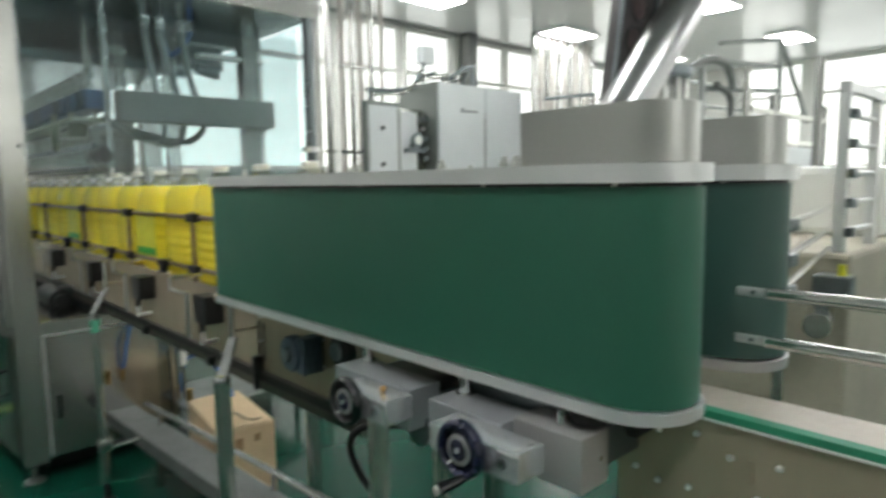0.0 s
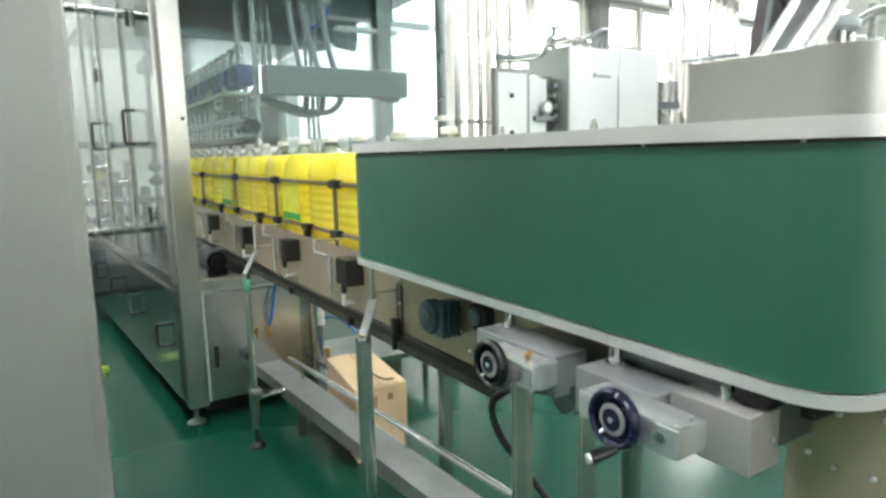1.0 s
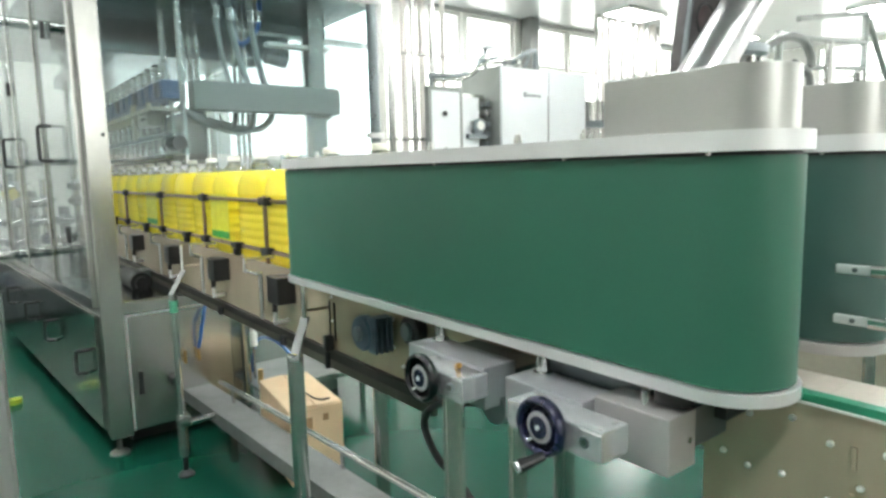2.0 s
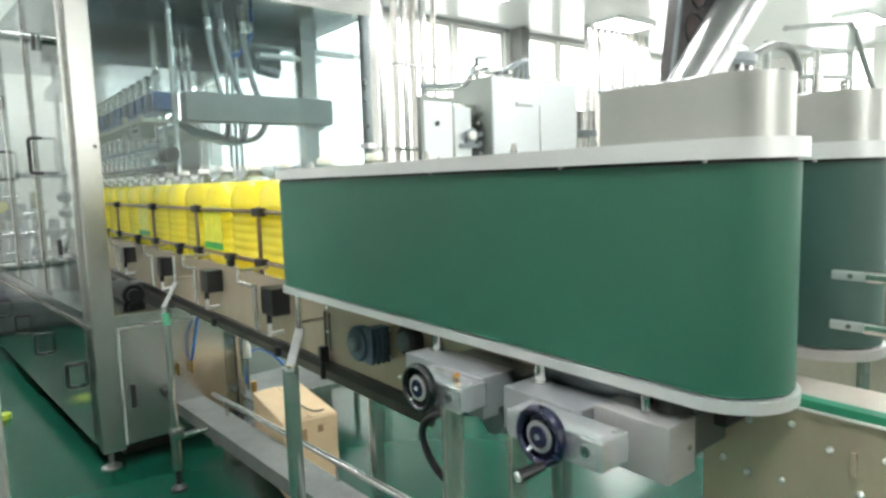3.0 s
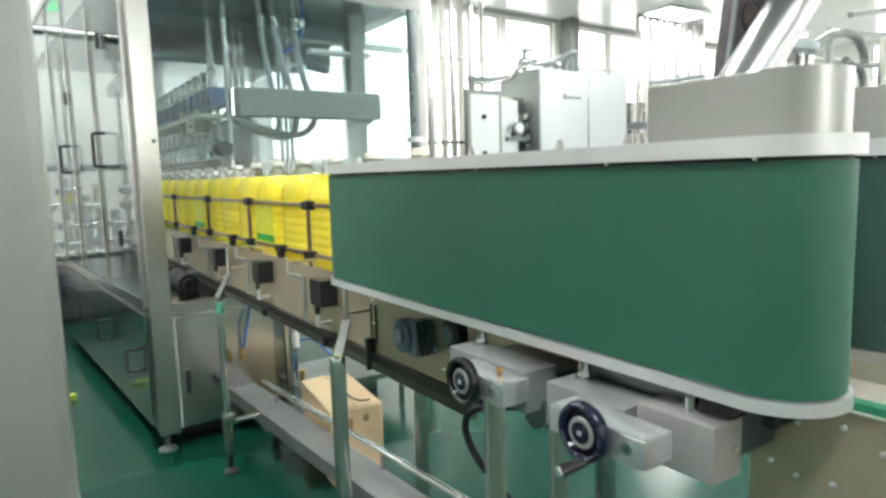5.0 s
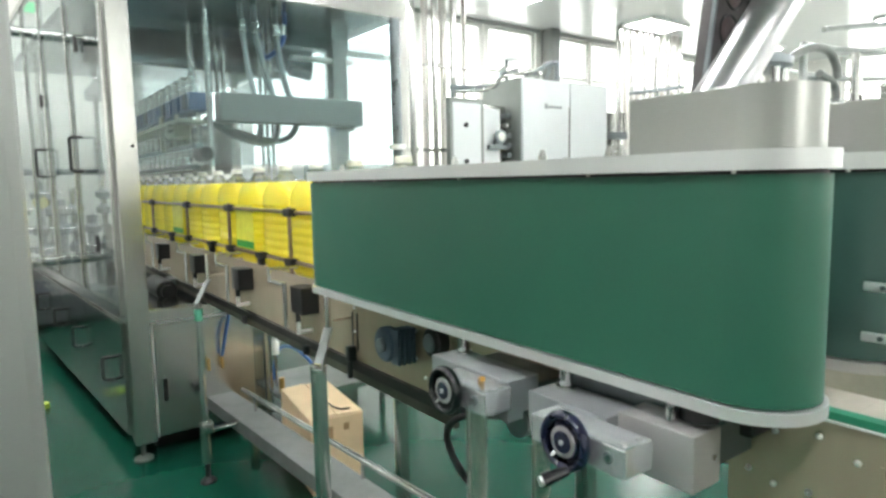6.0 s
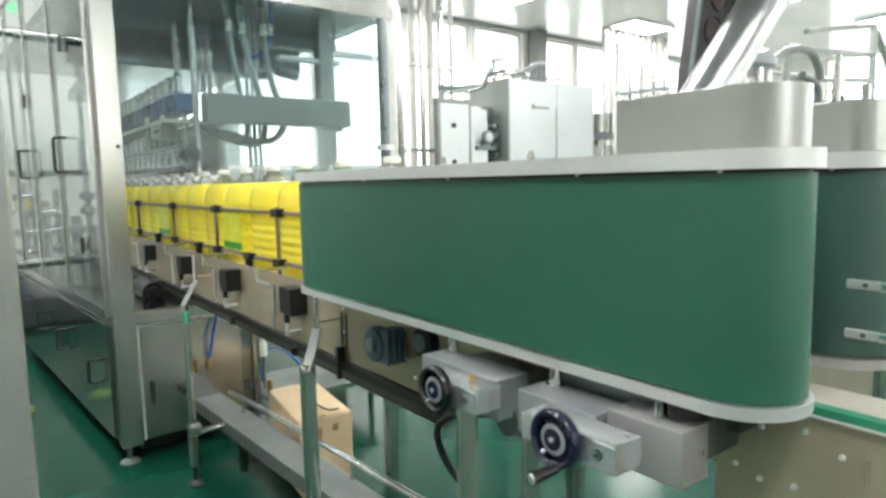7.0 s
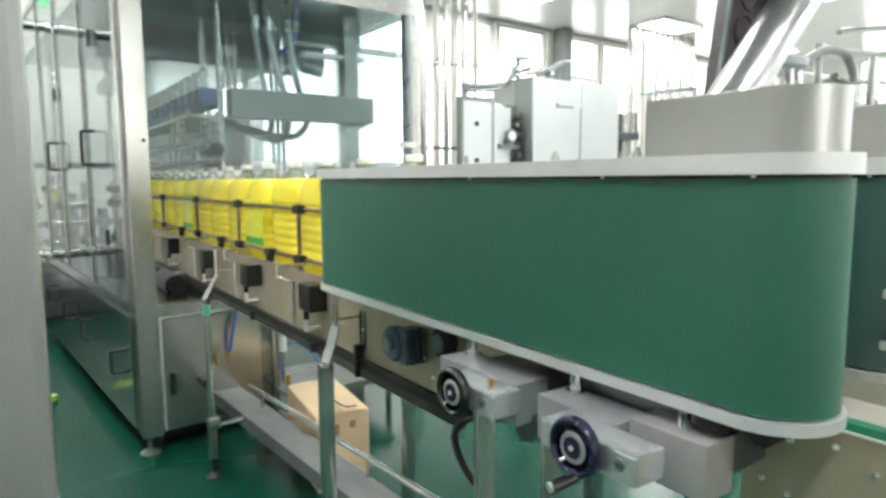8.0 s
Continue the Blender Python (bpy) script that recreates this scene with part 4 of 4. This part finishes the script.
for pts, r, mt in (([(1.16, 3.36, 2.25), (1.17, 3.36, 2.08), (1.20, 3.36, 1.86), (1.24, 3.36, 1.66), (1.22, 3.37, 1.55), (1.10, 3.40, 1.56), (0.98, 3.46, 1.66)], 0.014, HOSE),
                   ([(1.24, 3.38, 2.25), (1.25, 3.38, 2.08), (1.31, 3.38, 1.84), (1.35, 3.38, 1.68), (1.32, 3.38, 1.54), (1.20, 3.40, 1.535), (1.0, 3.46, 1.64)], 0.017, HOSE),
                   ([(1.35, 3.37, 2.25), (1.36, 3.37, 2.08), (1.40, 3.37, 1.84), (1.46, 3.37, 1.68), (1.42, 3.38, 1.57), (1.30, 3.39, 1.54), (1.02, 3.46, 1.62)], 0.017, HOSE),
                   ([(1.43, 3.42, 2.25), (1.42, 3.42, 2.10), (1.33, 3.45, 2.0), (1.30, 3.5, 2.1), (1.28, 3.5, 2.25)], 0.012, BLUE_HOSE)):
    h = thing("hose", pts[0], "grey clear hose curving down from the machine roof" if mt is HOSE else "thin blue hose under the machine roof", "hose", "hoses under the machine roof")
    part("line", T(pts, r), mt, h)
    p = Vector(pts[1])
    part("fitting", R((p + Vector((0, 0, 0.02)), p + Vector((0, 0, 0.08)), r + 0.010)), CHROME, h, "bright hose fitting")
for x in (1.295, 1.325, 1.355):
    single("steel_tube", R(((x, 3.48, 0.66), (x, 3.48, 2.252), 0.010)), CHROME, (x, 3.48, 0.66), "upright bright steel tube inside the machine", "tube", "upright tubes in the machine")
for x in (1.03, 1.065, 1.10):
    ob = thing("air_cylinder", (x, 3.5, 1.80), "slim upright steel air cylinder", "air cylinder", "air cylinders")
    part("barrel", R(((x, 3.5, 1.80), (x, 3.5, 1.98), 0.013)), STEEL, ob)
    part("head", R(((x, 3.5, 1.98), (x, 3.5, 2.02), 0.018)), CHROME, ob)
    each("stem", [((x, 3.5, 1.70), (x, 3.5, 1.80), 0.006), ((x, 3.5, 2.02), (x, 3.5, 2.252), 0.005)], CHROME, ob)
for pts in ([(0.945, 3.13, 0.66), (0.915, 3.10, 0.57), (0.905, 3.11, 0.50), (0.90, 3.132, 0.451)],
            [(1.25, 3.36, 0.16), (1.25, 3.345, 0.30), (1.25, 3.24, 0.41), (1.25, 3.06, 0.445), (1.25, 2.88, 0.425), (1.25, 2.77, 0.37), (1.25, 2.70, 0.31), (1.25, 2.66, 0.287)]):
    single("air_hose", T(pts, 0.0075), BLUE_HOSE, pts[0], "thin bright blue air hose", "hose", "blue air hoses")
ob = thing("air_regulator", (1.20, 3.24, 0.16), "small white air regulator with a brass fitting", "regulator")
part("bowl", R(((1.21, 3.22, 0.385), (1.21, 3.22, 0.455), 0.022)), PLASTIC_WHITE, ob)
part("cap", R(((1.21, 3.22, 0.456), (1.21, 3.22, 0.49), 0.014)), PLASTIC_WHITE, ob)
part("stem", R(((1.21, 3.22, 0.203), (1.21, 3.22, 0.385), 0.008)), STEEL, ob)
part("fitting", R(((1.20, 3.12, 0.203), (1.20, 3.12, 0.28), 0.014)), BRASS, ob)
tray2 = part("low_shelf", B((1.16, 1.80, 2.98, 3.50, 0.185, 0.20), bevel=0.003), GALV, mach, "low grey steel shelf beside the base")
part("shelf_rim", B((1.16, 1.80, 2.972, 2.98, 0.185, 0.215)), STEEL, tray2)
for x, y in ((1.75, 3.02), (1.75, 3.45), (1.19, 3.45)):
    part("shelf_leg", B((x - 0.012, x + 0.012, y - 0.012, y + 0.012, 0, 0.185)), STEEL, tray2)
for x in (0.90, 0.835):
    single("brass_fitting", R(((x, MY0 - 0.02, 0.39), (x, MY0 - 0.02, 0.45), 0.007), ((x, MY0 - 0.02, 0.42), (x, MY0 + 0.012, 0.42), 0.006)), BRASS, (x, MY0, 0.40), "small brass air fitting on the base cabinet", "fitting", "brass fittings")

# ---- electrical cabinets ----
ob = thing("control_cabinet", (2.97, 3.9, 0), "pale grey cabinet door leaf standing open, with black locks", "cabinet door")
part("frame", B((2.82, 2.844, 3.75, 3.80, 0.0, 1.912), (3.116, 3.14, 3.75, 3.80, 0.0, 1.912), (2.8445, 3.1155, 3.75, 3.80, 1.885, 1.912), (2.8445, 3.1155, 3.774, 3.80, 0.0, 1.884)), BEAM, ob)
d = part("door", B((2.845, 3.115, 3.748, 3.772, 0.05, 1.88), bevel=0.006), CABINET_WHITE, ob)
for z in (1.715, 1.445, 1.0):
    part("lock", R(((2.965, 3.735, z), (2.965, 3.748, z), 0.018)), BLACK, d, "round black lock")
ob = thing("valve_cabinet", (3.36, 4.0, 0), "open-sided grey cabinet with a round gauge", "cabinet", "control cabinets")
part("body", B((3.20, 3.535, 3.94, 4.20, 0.0, 1.90), bevel=0.004), STEEL, ob)
part("inner_panel", B((3.215, 3.44, 3.90, 3.938, 0.05, 1.87), bevel=0.004), CABINET_WHITE, ob)
bm = bmesh.new()
lathe(bm, [(0.040, 3.84), (0.058, 3.842), (0.058, 3.862), (0.040, 3.864)], 24, (3.40, 0, 1.645), "Y")
g = part("gauge_ring", bm, STEEL_DARK, ob, "dark round gauge rim")
part("gauge_face", R(((3.40, 3.832, 1.645), (3.40, 3.8395, 1.645), 0.036)), PLASTIC_WHITE, g)
part("gauge_arm", B((3.30, 3.50, 3.865, 3.898, 1.545, 1.58), (3.36, 3.44, 3.865, 3.898, 1.58, 1.62)), STEEL_DARK, ob)
for z in (1.82, 1.74, 1.66, 1.58, 1.50):
    part("terminal", B((3.485, 3.53, 3.86, 3.938, z - 0.02, z + 0.02), bevel=0.006), STEEL_DARK if z != 1.74 else STEEL, ob)
ob = thing("control_cabinet", (4.05, 3.95, 0), "tall pale grey double control cabinet", "cabinet", "control cabinets")
part("body", B((3.55, 4.60, 3.775, 4.25, 0.0, 2.12), bevel=0.006), BEAM, ob)
for a, b in ((3.556, 4.098), (4.108, 4.594)):
    d = part("door", B((a, b, 3.75, 3.773, 0.05, 2.11), bevel=0.005), CABINET_WHITE, ob)
    part("hinge_strip", B((b - 0.012, b - 0.004, 3.744, 3.75, 0.3, 1.9)), STEEL, d)
part("badge", B((3.80, 3.83, 3.746, 3.75, 1.88, 1.92), (3.84, 4.0, 3.746, 3.75, 1.885, 1.905)), material("pale_grey_mark", (0.3, 0.32, 0.33), 0.5), d)
ob = thing("cable_pipe", (3.6, 3.95, 1.912), "dull steel pipes and joints over the cabinets", "pipe")
part("run", T([(2.98, 3.95, 2.02), (3.2, 3.95, 2.03), (3.42, 3.95, 2.06), (3.52, 3.95, 2.17), (3.7, 3.95, 2.20), (3.85, 3.95, 2.19), (4.05, 3.95, 2.29), (4.16, 3.95, 2.31)], 0.022), STEEL_DARK, ob)
part("run", T([(2.98, 3.9, 1.98), (3.3, 3.9, 2.02), (3.5, 3.9, 2.14), (3.8, 3.9, 2.20)], 0.015), STEEL, ob)
each("drop", [((4.15, 3.95, 2.12), (4.15, 3.95, 2.31), 0.024), ((3.56, 3.95, 2.12), (3.56, 3.95, 2.36), 0.018), ((4.0, 3.95, 2.12), (4.08, 3.95, 2.28), 0.015), ((3.0, 3.95, 1.905), (3.0, 3.95, 2.02), 0.015)], STEEL_DARK, ob)
part("junction", B((3.52, 3.66, 3.90, 4.0, 2.28, 2.42), bevel=0.008), CABINET_WHITE, ob)
for x in (3.55, 3.68, 3.80, 3.92):
    part("joint", R(((x - 0.025, 3.95, 2.19), (x + 0.025, 3.95, 2.20), 0.036)), CHROME, ob)
ob = thing("motor_drum", (4.90, 3.9, 0), "grey round motor drum with a dark band", "motor")
part("drum", R(((4.84, 3.9, 1.72), (4.84, 3.9, 1.90), 0.13)), STEEL, ob)
part("band", R(((4.84, 3.9, 1.66), (4.84, 3.9, 1.72), 0.15)), STEEL_DARK, ob)
part("stand", R(((4.84, 3.9, 0.0), (4.84, 3.9, 1.66), 0.07)), STEEL, ob)

# ---- pipes along the window wall ----
for i, (x, r) in enumerate(((3.98, 0.045), (4.17, 0.04), (4.30, 0.04), (4.42, 0.045), (4.57, 0.045), (4.73, 0.03))):
    ob = thing("upright_pipe", (x, 6.0, 0), "pale upright process pipe from floor to ceiling", "pipe", "upright pipes by the windows")
    p = part("run", R(((x, 6.0, 0), (x, 6.0, TOP - 0.002), r)), PIPE_WHITE if i % 2 else STEEL, ob)
    each("flange", [((x, 6.0, 1.64), (x, 6.0, 1.68), r + 0.025), ((x, 6.0, 2.60), (x, 6.0, 2.62), r + 0.015)], STEEL, p)
for i in range(11):
    x = 8.35 + 0.165 * i
    ob = thing("upright_pipe", (x, 6.6, 0), "pale upright process pipe from floor to ceiling", "pipe", "upright pipes by the windows")
    part("run", R(((x, 6.6, 0), (x, 6.6, TOP - 0.002), 0.042 if i % 3 else 0.055)), PIPE_WHITE if i % 2 else STEEL, ob)
ob = thing("pipe_bridge", (8.6, 6.3, 0), "thin dark level pipe in front of the upright pipes", "pipe")
part("run", R(((8.25, 6.3, 2.60), (9.7, 6.3, 2.80), 0.03)), STEEL_DARK, ob)
each("stand", [((8.3, 6.3, 0), (8.3, 6.3, 2.6), 0.03), ((9.65, 6.3, 0), (9.65, 6.3, 2.78), 0.03)], PIPE_WHITE, ob)

# ---- inclined cap elevator and chute ----
ob = thing("inclined_duct", (4.6, 3.0, 0), "broad polished steel duct rising at a slant", "duct")
a, b = Vector((4.607, 3.0, 1.45)), Vector((6.846, 3.0, 3.66))
bm = bmesh.new()
rod(bm, a, b, 0.205, 40)
part("barrel", bm, DUCT_STEEL, ob, "bright brushed round duct")
d = (b - a).normalized()
for s in (0.35, 2.2):
    part("seam", R((a + d * s, a + d * (s + 0.03), 0.212)), STEEL, ob)
part("stand", R(((4.75, 3.0, 0), (4.75, 3.0, 1.6), 0.05)), STEEL, ob)
ob = thing("cap_elevator", (4.6, 3.4, 0), "dark slanted cap elevator band with round cups", "elevator")
lean, foot_x, foot_z = 0.20, 5.208, 1.15


def slab(bm, u0, u1, y0, y1, z0, z1):
    """A leaning slab between two heights."""
    x0, x1 = foot_x + lean * (z0 - foot_z), foot_x + lean * (z1 - foot_z)
    lo = [bm.verts.new(p) for p in ((x0 + u0, y0, z0), (x0 + u1, y0, z0), (x0 + u1, y1, z0), (x0 + u0, y1, z0))]
    hi = [bm.verts.new(p) for p in ((x1 + u0, y0, z1), (x1 + u1, y0, z1), (x1 + u1, y1, z1), (x1 + u0, y1, z1))]
    bm.faces.new(lo[::-1])
    bm.faces.new(hi)
    for k in range(4):
        bm.faces.new((lo[k], lo[(k + 1) % 4], hi[(k + 1) % 4], hi[k]))


bm = bmesh.new()
slab(bm, 0.0, 0.66, 3.34, 3.44, foot_z, TOP - 0.004)
band = part("band", bm, CONE_DARK, ob)
for u in (0.0, 0.63):
    bm = bmesh.new()
    slab(bm, u, u + 0.03, 3.30, 3.339, foot_z, TOP - 0.004)
    part("edge_guide", bm, STEEL_DARK, ob)
for k in range(6):
    z = 1.55 + 0.37 * k
    bm = bmesh.new()
    lathe(bm, [(0.14, 3.336), (0.155, 3.322), (0.168, 3.338)], 28, (foot_x + 0.33 + lean * (z - foot_z), 0, z), "Y")
    cup = part("cup", bm, BLACK, band)
    bm = bmesh.new()
    lathe(bm, [(0.10, 3.328), (0.135, 3.3335)], 24, (foot_x + 0.33 + lean * (z - foot_z), 0, z), "Y")
    part("cup_face", bm, CUP_RED, cup)
part("stand", R(((5.3, 3.42, 0), (5.3, 3.42, 1.3), 0.05)), STEEL, ob)

# ---- platform with railing, ladder and bottling turret beyond ----
ob = thing("work_platform", (9.2, 4.2, 0), "raised steel platform with pale tubular railing", "platform")
part("deck", B((7.6, 12.2, 3.45, 5.0, 1.80, 1.88), bevel=0.01), STEEL, ob)
for x, y in ((7.7, 3.5), (12.1, 3.5), (7.7, 4.95), (12.1, 4.95), (10.0, 3.5)):
    part("leg", B((x - 0.04, x + 0.04, y - 0.04, y + 0.04, 0, 1.80)), STEEL, ob)
for x, y, z in ((7.72, 3.5, 2.80), (8.9, 4.6, 2.82), (10.3, 3.5, 3.35), (12.1, 3.5, 3.3)):
    part("railing_post", R(((x, y, 1.88), (x, y, z), 0.045)), BEAM, ob)
for z in (2.05, 2.45, 2.80):
    part("railing", R(((7.72, 3.5, z - 0.05), (10.3, 3.5, z + 0.14), 0.035)), BEAM, ob)
    part("railing", R(((8.9, 4.6, z), (12.1, 4.6, z + 0.05), 0.03)), BEAM, ob)
part("railing", R(((8.2, 3.5, 3.0), (10.3, 3.5, 3.34), 0.035)), BEAM, ob)
part("railing", R(((10.3, 3.5, 3.35), (11.6, 3.5, 2.2), 0.04)), BEAM, ob)
ob = thing("rotary_turret", (7.2, 3.6, 0), "bright bottling turret with dark hoses", "turret")
bm = bmesh.new()
lathe(bm, [(0.55, 0.0), (0.55, 1.9), (0.50, 2.0), (0.42, 2.02), (0.42, 2.10)], 28, (6.75, 3.7, 0))
part("drum", bm, STEEL, ob)
bm = bmesh.new()
lathe(bm, [(0.46, 2.40), (0.50, 2.44), (0.50, 2.52), (0.3, 2.56)], 28, (6.75, 3.7, 0))
part("hood", bm, STEEL_DARK, ob)
part("spindle", R(((6.75, 3.7, 2.10), (6.75, 3.7, 2.75), 0.12)), STEEL, ob)
for k in range(14):
    t = 2 * math.pi * k / 14
    x, y = 6.75 + 0.42 * math.cos(t), 3.7 + 0.42 * math.sin(t)
    part("head", R(((x, y, 2.10), (x, y, 2.40), 0.045)), CHROME, ob)
part("hose", T([(7.2, 3.5, 2.50), (7.7, 3.45, 2.72), (8.2, 3.45, 2.75), (8.45, 3.45, 2.6), (8.5, 3.45, 2.45)], 0.05), GALV, ob)
part("hose", T([(7.9, 3.4, 2.45), (8.3, 3.4, 2.35), (8.35, 3.4, 2.1), (8.2, 3.4, 1.9)], 0.045), GALV, ob)
ob = thing("step_ladder", (6.6, 1.6, 0), "pale steel step ladder beside the line", "ladder")
for k in range(6):
    x, z = 5.55 + 0.36 * k, 1.36 - 0.235 * k
    part("tread", B((x - 0.22, x + 0.22, 1.55, 2.05, z - 0.02, z + 0.02), bevel=0.004), ALU, ob)
for y in (1.53, 2.07):
    part("stringer", R(((5.45, y, 1.42), (7.62, y, 0.0), 0.03)), STEEL, ob)
    part("upright", R(((5.4, y, 0.0), (5.4, y, 2.2), 0.03)), STEEL, ob)
ob = thing("capping_machine", (6.2, 0.9, 0), "pale steel machine with bright hoods beyond the belts", "machine")
part("body", B((5.7, 8.6, 2.2, 3.0, 0.0, 1.30), bevel=0.02), STEEL_FLAT, ob)
part("hood", B((6.9, 7.9, 2.3, 2.9, 1.30, 1.62), bevel=0.03), CABINET_WHITE, ob)
for x in (6.0, 6.6, 8.2):
    part("post", B((x - 0.03, x + 0.03, 2.25, 2.31, 1.30, 2.1), bevel=0.004), STEEL, ob)
part("top_rail", B((5.97, 8.23, 2.25, 2.31, 1.9, 1.95)), STEEL, ob)

ob = thing("outfeed_machine", (4.0, 0.9, 0), "cream and steel outfeed machine beyond the belts", "machine")
part("body", B((2.7, 5.0, 0.62, 1.40, 0.06, 1.02), bevel=0.02), CREAM_STEEL, ob, "dull cream sheet steel body")
part("plinth", B((2.75, 4.95, 0.68, 1.34, 0.0, 0.06)), DARK_STRIP, ob)
part("hood", B((3.5, 4.4, 0.70, 1.30, 1.02, 1.36), bevel=0.04), PLASTIC_WHITE, ob, "bright white rounded hood")
for x in (2.76, 3.2, 4.9):
    part("post", B((x - 0.02, x + 0.02, 0.66, 0.70, 1.02, 1.62), bevel=0.004), ALU, ob, "bright aluminium post")
for k, z in enumerate((1.10, 1.21, 1.32, 1.43, 1.54)):
    part("rung", R(((2.78, 0.68, z), (3.18, 0.68, z), 0.011)), ALU, ob, "bright crossbar")
    part("rung_clamp", B((2.735, 2.785, 0.63, 0.659, z - 0.018, z + 0.018), bevel=0.004), STEEL_DARK, ob)
part("top_bar", B((2.74, 4.92, 0.66, 0.70, 1.621, 1.66), bevel=0.004), ALU, ob)
part("control_box", B((2.60, 2.698, 0.60, 0.72, 0.84, 0.95), bevel=0.01), STEEL_DARK, ob, "small dark control box")
part("lamp", R(((2.63, 0.63, 0.95), (2.63, 0.63, 0.99), 0.014)), LABEL, ob, "small yellow-green lamp")
part("motor", R(((2.40, 0.64, 0.80), (2.62, 0.69, 0.80), 0.045)), STEEL, ob)
for z in (1.02, 1.10, 1.19):
    part("bar", R(((1.62, 0.52, z), (2.9, 0.75, z), 0.010)), CHROME, ob, "bright steel bar")
    part("bar_clamp", B((1.72, 1.78, 0.515, 0.575, z - 0.016, z + 0.016), bevel=0.005), STEEL_DARK, ob)
part("bar_post", R(((1.75, 0.545, 0.0), (1.75, 0.545, 1.24), 0.014)), STEEL, ob)

# ---- far end of the aisle and the near post ----
single("machine_post", B((-0.16, 0.058, 1.20, 1.40, 0.0, TOP - 0.004), bevel=0.022), POST_GREY, (-0.05, 1.3, 0), "broad smooth grey steel post close by", "post")
ob = thing("valve_station", (0.40, 6.75, 0), "cluster of steel pipes and valves at the aisle's end", "valves")
for k, (x, y, z1, r) in enumerate(((0.27, 6.80, 2.72, 0.03), (0.40, 6.62, 1.36, 0.036), (0.47, 6.70, 2.72, 0.024), (0.56, 6.62, 1.20, 0.04), (0.66, 6.70, 1.30, 0.03), (0.80, 6.66, 1.05, 0.045), (0.92, 6.75, 2.72, 0.03))):
    p = part("riser", R(((x, y, 0.0), (x, y, z1), r)), STEEL_DARK if k % 2 else CHROME, ob)
    for n, z in enumerate((0.76, 0.93, 1.10, 1.24)):
        if z + 0.06 < z1 and (k + n) % 4 != 3:
            bm = bmesh.new()
            lathe(bm, [(r, z - 0.05), (r + 0.035, z - 0.03), (r + 0.04, z + 0.015), (r + 0.015, z + 0.03), (r, z + 0.05)], 14, (x, y, 0))
            v = part("valve", bm, (STEEL_DARK, MOTOR_BLUE, GALV)[(k + n) % 3], p)
            part("lever", R(((x - 0.02, y - r - 0.03, z), (x + 0.09, y - r - 0.05, z + 0.02), 0.009)), CHROME, v)
part("header", R(((-0.6, 6.55, 0.655), (0.90, 6.55, 0.655), 0.046)), STEEL, ob)
part("header_stand", R(((0.40, 6.55, 0.0), (0.40, 6.55, 0.61), 0.035)), STEEL_DARK, ob)
part("header", R(((-0.6, 6.80, 2.68), (1.3, 6.80, 2.68), 0.05)), CHROME, ob)
part("header", R(((0.2, 6.74, 1.45), (0.95, 6.74, 1.45), 0.03)), STEEL_DARK, ob)
part("indicator", R(((0.40, 6.55, 1.18), (0.40, 6.59, 1.18), 0.06)), material("yellow_cap", (0.6, 0.5, 0.05), 0.4), ob, "small yellow indicator cap")
# Stands for dark equipment here, added to block the white wall's reflection.
ob = thing("pump_skid", (-0.4, 7.05, 0), "low dark machinery added to keep the white wall out of reflections", "pump skid")
part("base", B((-1.7, 0.95, 6.82, 7.36, 0.04, 0.30), bevel=0.01), STEEL_DARK, ob, "dark painted base frame")
part("plinth", B((-1.65, 0.90, 6.86, 7.32, 0.0, 0.04)), BLACK, ob)
for x in (-1.35, -0.65, 0.05, 0.62):
    bm = bmesh.new()
    lathe(bm, [(0.10, 0.30), (0.16, 0.32), (0.16, 0.54), (0.10, 0.58), (0.04, 0.585), (0.04, 0.60)], 24, (x, 7.08, 0))
    tank = part("tank", bm, GALV, ob, "dull grey pump housing")
    part("motor", R(((x, 6.90, 0.40), (x, 6.70, 0.40), 0.075)), MOTOR_BLUE, tank)
ob = thing("exit_sign", (0.52, Y1 - 0.03, 3.0), "small glowing green exit sign on the wall", "sign")
part("case", B((0.42, 0.58, Y1 - 0.035, Y1 - 0.002, 3.0, 3.12)), PLASTIC_WHITE, ob)
part("panel", B((0.43, 0.57, Y1 - 0.040, Y1 - 0.036, 3.01, 3.11)), EXIT_GREEN, ob)
single("stray_bottle_cap", R(((0.187, 4.33, 0.0), (0.187, 4.33, 0.03), 0.035)), material("lime_plastic", (0.4, 0.5, 0.05), 0.4), (0.187, 4.33, 0), "lime green plastic cap lying on the floor", "cap")
